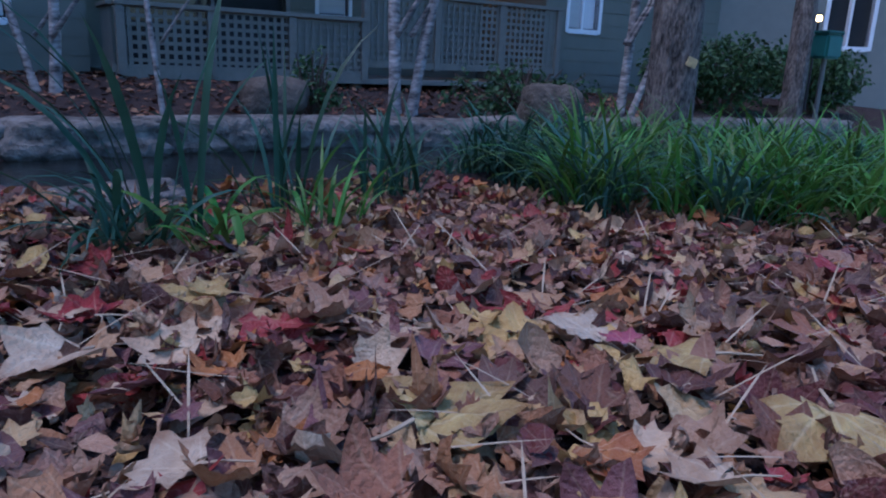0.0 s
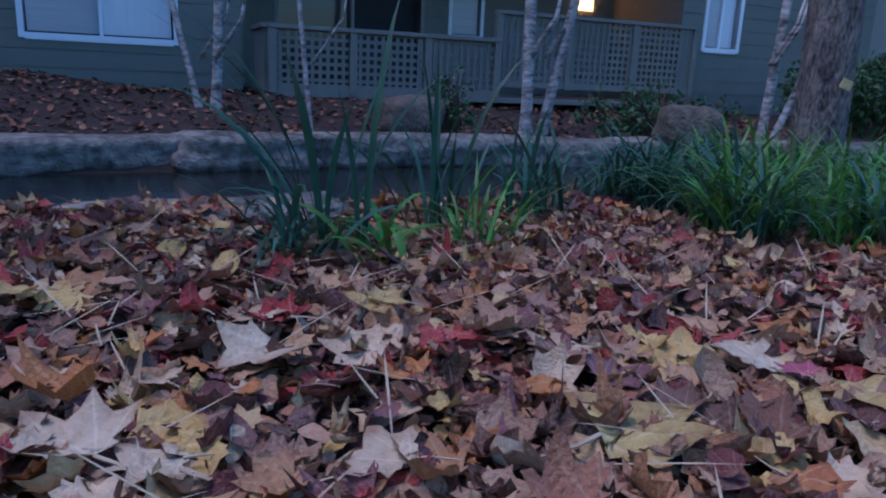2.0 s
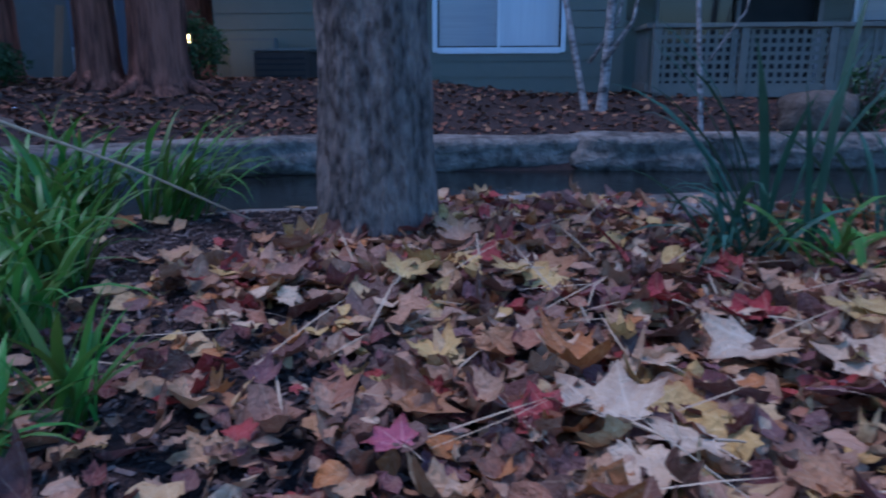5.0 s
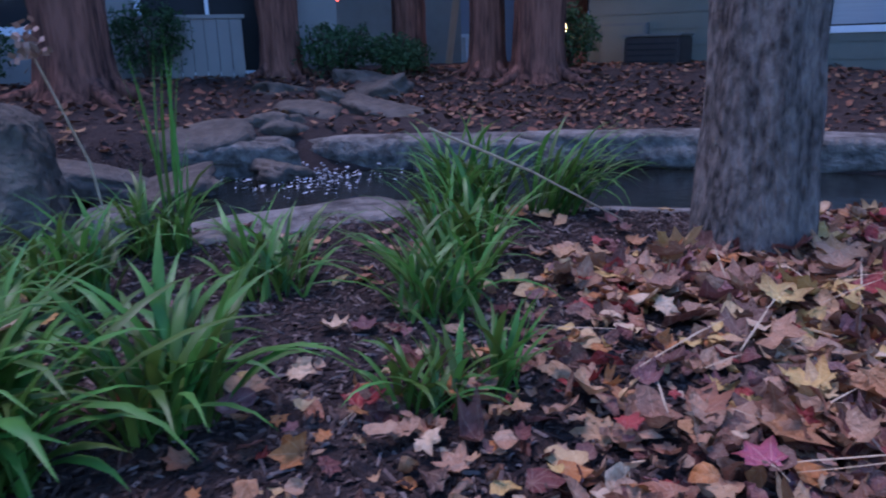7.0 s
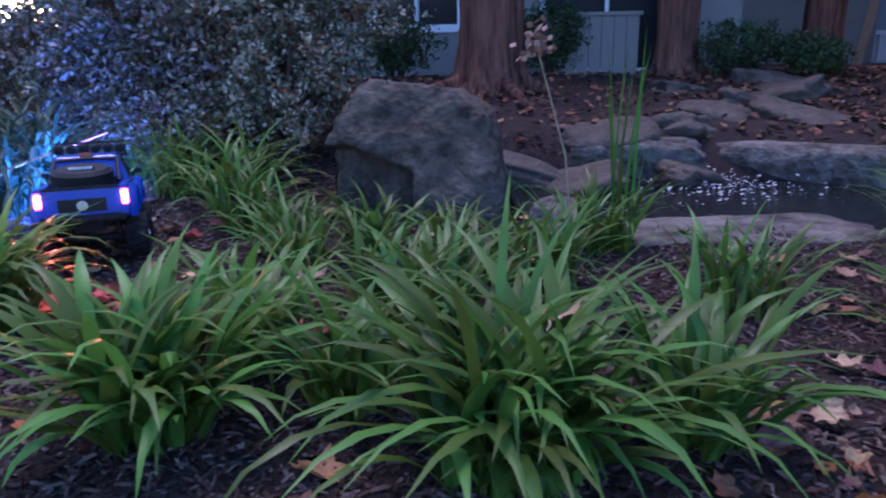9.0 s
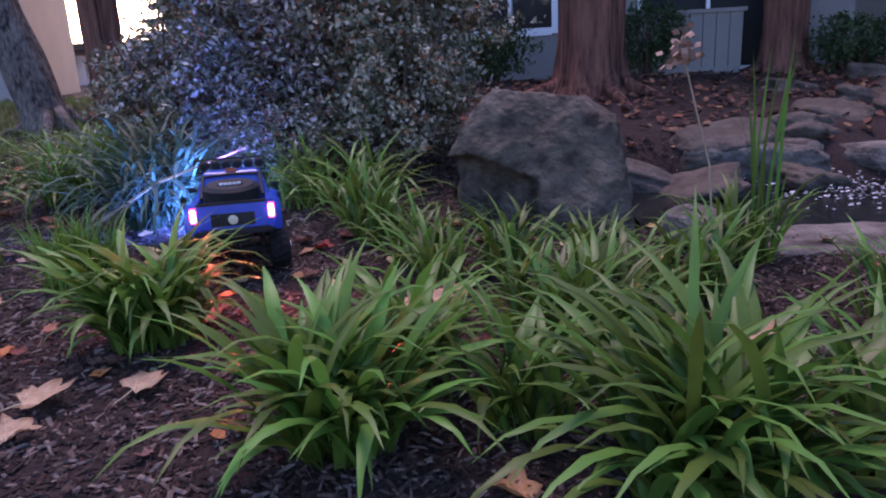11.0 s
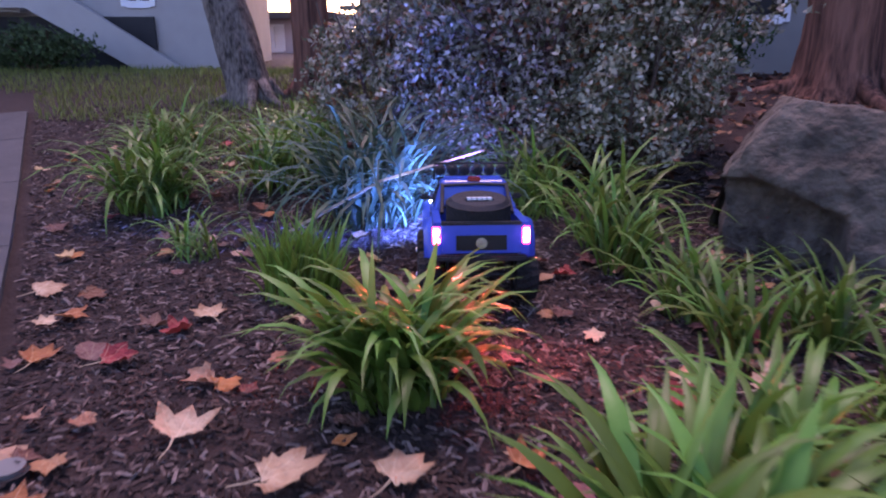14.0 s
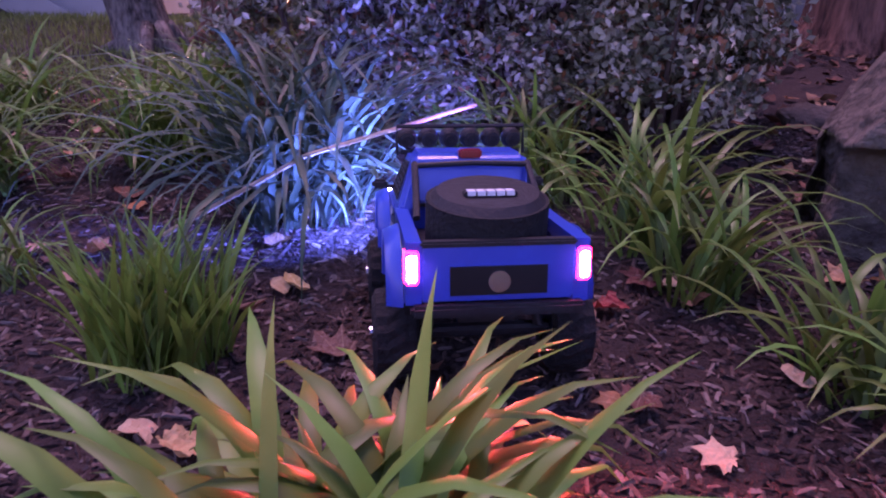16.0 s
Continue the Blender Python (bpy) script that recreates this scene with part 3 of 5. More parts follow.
# ---- trees ----
def trunk(name, base, top, r0, r1, material, label, knots=0.18, flare=1.5, limbs=(), seed=1, sides=48, rings=40, ridge=0.16, roots=True):
    b, t = Vector((base[0], base[1], ground_z(base[0], base[1], False) - 0.06)), Vector(top)
    tree = empty(name, pose(*b), label, "tree")
    bm = bmesh.new()
    rr = []
    for i in range(rings + 1):
        f = i / rings
        c = (t - b) * f + Vector((0.03 * math.sin(f * 5 + seed), 0.03 * math.cos(f * 4 + seed), 0)) * f * (r0 / 0.15)
        r = r0 + (r1 - r0) * f + r0 * (flare - 1) * math.exp(-f * (t - b).length / 0.14)
        ring = []
        for k in range(sides):
            a = k * math.tau / sides
            q = r * (1 + knots * noise.noise((math.cos(a) * 2.2 + seed, math.sin(a) * 2.2, f * 4.0)) + 0.35 * knots * math.sin(a * 7 + 2 * noise.noise((seed, f * 6, 0))) + ridge * abs(noise.noise((math.cos(a) * 7 + seed, math.sin(a) * 7, f * 9.0))))
            ring.append(bm.verts.new(c + Vector((q * math.cos(a), q * math.sin(a), 0))))
        rr.append(ring)
    for p, q in zip(rr, rr[1:]):
        for k in range(sides):
            bm.faces.new((p[k], p[(k + 1) % sides], q[(k + 1) % sides], q[k]))
    bm.faces.new(rr[-1])
    part("trunk", bm, material, tree, smooth=True)
    if roots and r0 > 0.1:
        rt = random.Random(seed * 7)
        for k in range(5):
            a = k * math.tau / 5 + rt.uniform(-0.4, 0.4)
            e1 = Vector((math.cos(a), math.sin(a), 0))
            q = e1 * r0 * 2.3
            zq = ground_z(b.x + q.x, b.y + q.y, False) - b.z
            part("root", tube([e1 * r0 * 0.7 + Vector((0, 0, 0.24)), e1 * r0 * 1.35 + Vector((0, 0, 0.10)), q + Vector((0, 0, zq - 0.01)), q * 1.35 + Vector((0, 0, zq - 0.08))], [r0 * 0.26, r0 * 0.24, r0 * 0.14, r0 * 0.05], 8), material, tree, smooth=True)
    for lp in limbs:
        pts = [Vector(p) - b for p in lp[0]]
        part("limb", tube(pts, [lp[1] * (1 - 0.6 * i / (len(pts) - 1)) for i in range(len(pts))], 8), material, tree, smooth=True)
    return tree


def gz(x, y):
    return ground_z(x, y, False)


trunk("tree", (-1.84, 1.86, gz(-1.84, 1.86) - 0.06), (-1.93, 2.0, 3.2), 0.185, 0.150, M_BARK, "thick grey-barked tree on the stream bank among leaves", 0.12, 1.12, seed=3, roots=False)
trunk("tree", (2.95, 6.2, gz(2.95, 6.2) - 0.05), (2.9, 6.3, 4.2), 0.21, 0.18, M_BARK, "grey-barked tree with a yellow mark behind the grass bank", 0.1, 1.2, seed=5)
part("paint_mark", box(-0.05, 0.05, -0.006, 0.006, -0.04, 0.04, 0.003), M_YEL).matrix_basis = pose(2.99, 5.975, 0.68, 0, 20, 5)
tagged(bpy.data.objects["paint_mark"], "small yellow leaf stuck to tree bark", "leaf")
trunk("tree", (5.6, 8.4, 0.2), (5.6, 8.5, 4.2), 0.13, 0.10, M_BARK, "slim grey trunk beside the far hedge", 0.1, 1.2, seed=6)
for i, (b, t, r) in enumerate((((0.56, 7.7, 0.25), (0.5, 7.9, 3.6), 0.085), ((0.72, 7.75, 0.25), (1.35, 8.0, 3.3), 0.075), ((2.86, 7.2, 0.25), (3.15, 7.5, 3.4), 0.065), ((2.88, 7.15, 0.25), (3.5, 7.3, 1.6), 0.05), ((-2.55, 6.95, 0.06), (-2.45, 7.2, 3.2), 0.06), ((-2.70, 6.95, 0.06), (-3.3, 7.2, 2.4), 0.045), ((-1.45, 6.2, 0.05), (-1.7, 6.4, 2.3), 0.03))):
    trunk("birch_tree", b, t, r * 0.78, r * 0.5, M_BIRCH, "slim white birch with dark scars on the far bank", 0.15, 1.4, [([b[:2] + (b[2] + 0.6,), (b[0] + 0.25, b[1] + 0.1, b[2] + 1.0), (b[0] + 0.35, b[1] + 0.1, b[2] + 1.6)], r * 0.45)], seed=10 + i, sides=12)
for i, (b, t, r) in enumerate((((-7.62, 0.5, 0.40), (-7.7, 0.5, 6), 0.30), ((-8.5, 2.75, 0.42), (-8.5, 2.75, 6), 0.22), ((-8.6, 4.55, 0.42), (-8.6, 4.55, 6), 0.20), ((-7.2, 4.75, 0.40), (-7.3, 4.8, 6), 0.20), ((-6.55, 4.95, 0.35), (-6.5, 5.0, 6), 0.27), ((-8.6, 7.4, 0.42), (-8.6, 7.4, 6), 0.22))):
    trunk("redwood_tree", b, t, r, r * 0.8, M_BARK_RED, "red-brown fibrous redwood trunk on the far bank", 0.12, 1.45, seed=20 + i)
trunk("tree", (-6.9, -4.35, 0.36), (-7.15, -5.7, 5), 0.17, 0.14, M_BARK, "leaning grey tree at the lawn's edge", 0.12, 1.3, seed=31)
trunk("tree", (-7.25, -3.95, 0.38), (-7.25, -3.95, 5), 0.155, 0.13, M_BARK_RED, "straight brown trunk beside the shrub", 0.12, 1.35, seed=33)

# ---- stones ----
def stone(name, m, size, label, material, seed, rough=0.22, group="", flat=0.0, sub=4, e=3.2):
    bm = bmesh.new()
    bmesh.ops.create_icosphere(bm, subdivisions=sub, radius=1.0)
    for v in bm.verts:
        d = v.co.normalized()
        k = 1 + rough * noise.noise(d * 1.3 + Vector((seed, 0, 0))) + rough * 0.35 * noise.noise(d * 4 + Vector((0, seed, 0))) + 0.05 * noise.noise(d * 9 + Vector((seed, seed, 0))) + 0.02 * noise.noise(d * 23)
        box_k = (abs(d.x) ** e + abs(d.y) ** e + abs(d.z) ** e) ** (-1 / e)
        v.co = d * k * box_k
        v.co = Vector((v.co.x * size[0], v.co.y * size[1], v.co.z * size[2]))
    ob = part(name, bm, material, smooth=True)
    ob.matrix_basis = m
    return tagged(ob, label, "rock", group)


def boulder(m, label):
    """Wedge-shaped block: flat faces cut from a rounded box, with a hollow under its overhanging end."""
    bm = bmesh.new()
    bmesh.ops.create_icosphere(bm, subdivisions=6, radius=1.0)
    cuts = ((-0.837, 0.0, 0.548, 0.546), (0.161, 0.12, 0.98, 0.59), (0.614, 0.0, 0.789, 0.572), (0.984, 0.0, 0.176, 0.413), (0.0, -0.94, 0.34, 0.37), (0.55, -0.80, 0.24, 0.46), (-0.42, -0.90, 0.10, 0.39))
    for v in bm.verts:
        d = v.co.normalized()
        box_k = (abs(d.x) ** 6 + abs(d.y) ** 6 + abs(d.z) ** 6) ** (-1 / 6)
        p = Vector((d.x * 0.46, d.y * 0.34, d.z * 0.38)) * box_k * (1 + 0.08 * noise.noise(d * 1.7)) + Vector((0, 0, 0.27))
        for a, b, c, w in cuts:
            n = Vector((a, b, c)); over = p.dot(n) - w
            if over > 0:
                p -= n * over * 0.93
        lip = 0.37 + 0.05 * p.x + 0.02 * noise.noise(p * 6)
        if p.x < 0.02 and p.y < 0.15:
            k = sstep(0.0, 0.05, lip - 0.35 * (p.x + 0.30) * (p.x > -0.30) - p.z) * sstep(-0.0, 0.10, 0.02 - p.x)
            p += Vector((0.05, 0.17, 0)) * k
        q = p + d * (0.022 * noise.noise(p * 7) + 0.012 * noise.noise(p * 18) + 0.005 * noise.noise(p * 45))
        v.co = q
    ob = part("boulder", bm, M_ROCK, smooth=True)
    ob.matrix_basis = m @ Matrix.Scale(0.99, 4)
    return tagged(ob, label, "rock")


boulder(pose(-3.98, -0.52, ground_z(-3.98, -0.52, False) - 0.03, 0, 0, 77), "large grey wedge-shaped boulder leaning over a hollow, mulch around")
stone("rock", pose(-3.35, 0.0, 0.09, 0, 0, 20), (0.16, 0.10, 0.08), "small pale stone beside the grass", M_LEDGE, 9.1)
for i, (x, y, z, s, a) in enumerate(((-5.35, 0.0, 0.14, (0.55, 0.2, 0.16), 70), (-5.55, 0.95, 0.2, (0.38, 0.28, 0.2), 60), (-5.75, 1.5, 0.22, (0.3, 0.25, 0.2), 20), (-6.1, 2.0, 0.3, (0.28, 0.22, 0.2), 40), (-5.9, 2.6, 0.28, (0.4, 0.22, 0.2), 55), (-6.6, 2.5, 0.36, (0.25, 0.2, 0.18), 10), (-6.9, 3.1, 0.4, (0.35, 0.25, 0.22), 30), (-7.4, 2.3, 0.42, (0.3, 0.2, 0.15), 80), (-7.7, 3.4, 0.45, (0.35, 0.3, 0.25), 15), (-5.0, 0.55, 0.0, (0.3, 0.2, 0.12), 45), (-5.2, 1.35, 0.02, (0.3, 0.2, 0.14), 15))):
    stone("rock", pose(x, y, z - 0.10, 17 * math.sin(i * 2.3), 15 * math.cos(i * 1.7), a + 30 * math.sin(i)), (s[0], s[1], s[2] * 0.62), "rounded grey-brown stone at the head of the stream", M_ROCK2, 11 + i, 0.34, group="stream rocks", sub=4, e=5)
rng = random.Random(5)
def ledge(side, off, z, label, start, stop, size):
    """Flat stones along one side of the stream."""
    for (ax, ay), (bx, by) in list(zip(STREAM, STREAM[1:]))[start:stop]:
        d = Vector((bx - ax, by - ay, 0)); n = d.length; d.normalize()
        s = Vector((d.y, -d.x, 0)) * side
        k = 0.0
        while k < n - 0.1:
            w = rng.uniform(0.8, 1.7)
            p = Vector((ax, ay, 0)) + d * (k + w / 2) + s * (off + rng.uniform(-0.05, 0.05))
            stone("ledge_stone", pose(p.x, p.y, z + rng.uniform(-0.02, 0.02), 0, 0, math.degrees(math.atan2(d.y, d.x)) + rng.uniform(-5, 5)), (w * 0.55, size[0], size[1]), label, M_LEDGE, rng.uniform(0, 50), 0.2, "stream edge stones", sub=4, e=7)
            k += w
ledge(1, 1.05, 0.0, "long pale grey stone edging the stream", 0, 7, (0.2, 0.13))
ledge(-1, 1.0, -0.05, "flat grey stone slab on the near stream edge", 3, 7, (0.24, 0.05))
# water spilling over the stones
fb = bmesh.new()
for k in range(900):
    t = rng.random() ** 1.5
    x, y = -4.75 - 2.0 * t + rng.gauss(0, 0.22), 1.35 + 1.4 * t + rng.gauss(0, 0.26)
    r = rng.uniform(0.003, 0.011)
    z = (WATER_Z + 0.006) if t < 0.2 else WATER_Z + 0.5 * (t - 0.2)
    q = [fb.verts.new((x + r * math.cos(a + k), y + 1.6 * r * math.sin(a + k), z + 0.01 * rng.random())) for a in (0, 1.3, 2.6, 3.8, 5.0)]
    fb.faces.new(q)
tagged(part("foam", fb, M_FOAM), "white foam and ripples of spilling water", "foam", kind="stuff")
sb = bmesh.new()
rws = []
for i in range(12):
    t = i / 11
    x, y = -4.9 - 1.9 * t, 1.15 + 1.4 * t
    rws.append([sb.verts.new((x + 0.18 * k * 0.6, y - 0.18 * k, WATER_Z + 0.01 + 0.42 * t * t + 0.02 * math.sin(i * 2 + k))) for k in (-1, 0, 1)])
for a, b in zip(rws, rws[1:]):
    for k in range(2):
        sb.faces.new((a[k], a[k + 1], b[k + 1], b[k]))
tagged(part("brook", sb, M_WATER, smooth=True), "shallow water running down between stones", "water", kind="structure")

# ---- strap-leaved clumps ----
def blade(verts, faces, base, az, length, width, lean, droop, twist, seg=7, fold=0.25):
    p = Vector(base)
    elev = math.pi / 2 - lean
    step = length / seg
    i0 = len(verts)
    for i in range(seg + 1):
        f = i / seg
        d = Vector((math.cos(az) * math.cos(elev), math.sin(az) * math.cos(elev), math.sin(elev)))
        side = Vector((-math.sin(az + twist * f), math.cos(az + twist * f), 0))
        up = side.cross(d)
        w = width * 0.5 * (0.55 + 1.4 * f * (1 - f) * 1.0) * (1 if f < 0.7 else (1 - f) / 0.3 + 0.02)
        verts.append(tuple(p - side * w + up * w * fold)); verts.append(tuple(p)); verts.append(tuple(p + side * w + up * w * fold))
        if i < seg:
            j = i0 + 3 * i
            faces.append((j, j + 1, j + 4, j + 3)); faces.append((j + 1, j + 2, j + 5, j + 4))
        p = p + d * step
        elev -= droop * (0.35 + 1.3 * f) / seg
        if p.z < ground_z(p.x, p.y, False) + 0.012 and i > 2:
            p.z = ground_z(p.x, p.y, False) + 0.012
            elev = max(elev, -0.05)


def clump(x, y, n, length, width, spread, material, label, seed, droop=(0.9, 2.4), lean=(0.05, 0.7), name="grass_clump", az=None, single=None):
    r = random.Random(seed)
    verts, faces = [], []
    whole = empty(name, pose(0, 0, 0), label, "plant", "strap-leaved clumps") if single else None
    if whole:
        whole.location = (x, y, ground_z(x, y, False))
    for k in range(n):
        if single:
            verts, faces = [], []
        a = r.uniform(0, math.tau) if az is None else r.gauss(az[0], az[1])
        rad = spread * math.sqrt(r.random())
        a0 = r.uniform(0, math.tau)
        bx, by = x + rad * math.cos(a0), y + rad * math.sin(a0)
        blade(verts, faces, (bx, by, ground_z(bx, by, False) - 0.01), a, length * r.uniform(0.55, 1.15), width * r.uniform(0.7, 1.25), r.uniform(*lean), r.uniform(*droop), r.uniform(-0.9, 0.9))
        if single:
            lf = new("leaf", mesh_of("leaf", [tuple(Vector(v) - whole.location) for v in verts], faces, single, True))
            lf.parent = whole
    if single:
        return whole
    ob = new(name, mesh_of(name, verts, faces, material, True))
    return tagged(ob, label, "plant", "strap-leaved clumps")


L_DAY = "arching green strap-leaved clump growing in mulch"
L_LT = "short bright green tuft in mulch"
L_IRIS = "tall dark green iris-like clump on the stream bank"
# by the end of the way
clump(-2.64, -1.90, 190, 0.46, 0.030, 0.12, M_GRASS_LT, "fresh green strap-leaved clump behind the toy truck", 1, (1.3, 3.3), (0.02, 0.55), single=M_GRASS_LT_O)
clump(-2.34, -1.10, 80, 0.42, 0.028, 0.10, M_GRASS_LT, L_DAY, 2, (1.0, 2.8), single=M_GRASS_LT_O)
clump(-2.48, -0.62, 90, 0.44, 0.024, 0.12, M_GRASS, L_DAY, 4, single=M_GRASS_O)
clump(-3.27, -2.42, 230, 0.30, 0.013, 0.13, M_GRASS_LT, L_LT, 5, (0.3, 1.0), (0.05, 0.5), single=M_GRASS_LT_O)
clump(-4.15, -2.42, 260, 0.78, 0.022, 0.20, M_GRASS_DK, "dense green strap-leaved clump lit blue by headlamps", 6, (1.8, 3.3), (0.05, 0.8), single=M_GRASS_DK_O)
clump(-4.15, -3.55, 170, 0.60, 0.022, 0.17, M_GRASS, L_DAY, 7, (1.7, 3.2), (0.05, 0.75), single=M_GRASS_O)
clump(-3.6, -3.0, 45, 0.30, 0.013, 0.09, M_GRASS, "small drooping green tuft in mulch", 8, (1.5, 2.9), single=M_GRASS_O)
clump(-4.6, -3.05, 160, 0.58, 0.020, 0.19, M_GRASS, L_DAY, 9, (1.6, 3.2), (0.05, 0.8), single=M_GRASS_O)
clump(-5.0, -4.0, 130, 0.50, 0.020, 0.2, M_GRASS, L_DAY, 10, (1.5, 3.0), single=M_GRASS_O)
clump(-5.3, -3.2, 110, 0.52, 0.020, 0.2, M_GRASS, L_DAY, 13, (1.5, 3.0), single=M_GRASS_O)
for i, (x, y, n, ln) in enumerate(((-3.75, -1.32, 60, 0.40), (-3.35, -1.12, 60, 0.38), (-3.15, -0.78, 70, 0.38), (-2.98, -0.45, 60, 0.36), (-4.75, -2.0, 60, 0.36), (-4.55, -2.45, 40, 0.34), (-3.05, -1.02, 45, 0.34))):
    clump(x, y, n, ln, 0.020, 0.10, M_GRASS, L_DAY, 20 + i, (1.0, 2.6), single=M_GRASS_O)
clump(-4.05, -1.42, 80, 0.56, 0.022, 0.13, M_GRASS, L_DAY, 14, (1.3, 3.0), (0.05, 0.7), single=M_GRASS_O)
clump(-4.35, -1.72, 70, 0.50, 0.022, 0.14, M_GRASS, L_DAY, 15, (1.3, 3.0), (0.05, 0.7), single=M_GRASS_O)
# along the middle of the way
clump(-1.76, -0.56, 190, 0.54, 0.031, 0.13, M_GRASS, L_DAY, 40, (1.0, 2.7), single=M_GRASS_O)
clump(-1.99, -1.25, 170, 0.46, 0.032, 0.11, M_GRASS_LT, L_DAY, 41, (1.0, 2.8), single=M_GRASS_LT_O)
clump(-2.05, -0.86, 60, 0.40, 0.026, 0.09, M_GRASS, L_DAY, 39, (1.0, 2.6), single=M_GRASS_O)
clump(-1.80, -0.18, 80, 0.42, 0.026, 0.10, M_GRASS, L_DAY, 42, single=M_GRASS_O)
clump(-2.55, -0.75, 60, 0.36, 0.020, 0.10, M_GRASS, L_DAY, 43, single=M_GRASS_O)
clump(-2.75, -0.25, 70, 0.42, 0.020, 0.12, M_GRASS, L_DAY, 44, single=M_GRASS_O)
clump(-3.2, 0.12, 70, 0.42, 0.018, 0.10, M_GRASS, L_DAY, 45, single=M_GRASS_O)
clump(-3.25, 0.2, 12, 0.75, 0.014, 0.05, M_GRASS, "tall thin grass stalks by the stream", 46, (0.1, 0.5), (0.0, 0.2))
clump(-2.95, 1.42, 110, 0.55, 0.020, 0.14, M_GRASS, L_DAY, 47, (0.9, 2.4), single=M_GRASS_O)
clump(-2.75, 1.75, 70, 0.55, 0.020, 0.12, M_GRASS_DK, L_DAY, 48, (1.2, 2.6), az=(0.6, 0.6), single=M_GRASS_O)
clump(-1.52, 0.46, 26, 0.28, 0.018, 0.05, M_GRASS, "small green tuft among fallen leaves", 49, (0.5, 1.6), single=M_GRASS_O)
clump(-2.02, 0.62, 75, 0.42, 0.020, 0.13, M_GRASS, L_DAY, 50, single=M_GRASS_O)
clump(-2.35, 0.95, 70, 0.46, 0.020, 0.13, M_GRASS, L_DAY, 51, single=M_GRASS_O)
clump(-1.56, 0.30, 40, 0.24, 0.018, 0.08, M_GRASS, L_DAY, 52, single=M_GRASS_O)
clump(-2.5, 0.3, 60, 0.40, 0.020, 0.13, M_GRASS, L_DAY, 53, single=M_GRASS_O)
# by the start
clump(-0.66, 2.48, 6, 1.05, 0.036, 0.06, M_GRASS_DK, L_IRIS, 60, (0.9, 1.9), (0.10, 0.45), az=(2.9, 0.5), single=M_GRASS_DK_O)
clump(-0.58, 2.52, 6, 1.02, 0.030, 0.09, M_GRASS_DK, L_IRIS, 66, (0.3, 1.5), (0.0, 0.28), single=M_GRASS_DK_O)
clump(-0.70, 2.42, 14, 0.62, 0.026, 0.10, M_GRASS_DK, L_IRIS, 67, (1.4, 2.9), (0.2, 0.9), single=M_GRASS_DK_O)
clump(-0.40, 2.42, 18, 0.42, 0.030, 0.10, M_GRASS, "broad bent leaves pushed over by the bank", 61, (1.6, 3.0), (0.2, 0.7), single=M_GRASS_O)
clump(-0.25, 3.0, 18, 0.85, 0.022, 0.14, M_GRASS_DK, L_IRIS, 62, (0.2, 1.8), (0.0, 0.45), single=M_GRASS_DK_O)
clump(0.25, 3.4, 40, 0.66, 0.022, 0.16, M_GRASS_DK, L_IRIS, 63, (0.6, 2.2), (0.05, 0.6), single=M_GRASS_DK_O)
clump(-0.05, 2.75, 26, 0.5, 0.020, 0.12, M_GRASS, L_IRIS, 64, (1.0, 2.4), single=M_GRASS_O)
clump(-0.75, 2.45, 20, 0.45, 0.02, 0.12, M_GRASS_DK, L_IRIS, 65, (1.2, 2.6), single=M_GRASS_DK_O)
r0 = random.Random(77)
for k in range(84):
    f = r0.random()
    x = 0.85 + 3.6 * f + r0.uniform(-0.2, 0.2)
    y = 2.98 - 0.25 * f + 1.7 * r0.random() ** 1.3 + 0.35 * max(0.0, 1.3 - x)
    clump(x, y, 64, r0.uniform(0.46, 0.66), 0.019, 0.15, (M_GRASS, M_GRASS_DK, M_GRASS, M_GRASS_LT)[k % 4], "lush green grass bank clump behind fallen leaves", 100 + k, (1.0, 2.8), (0.05, 0.75))

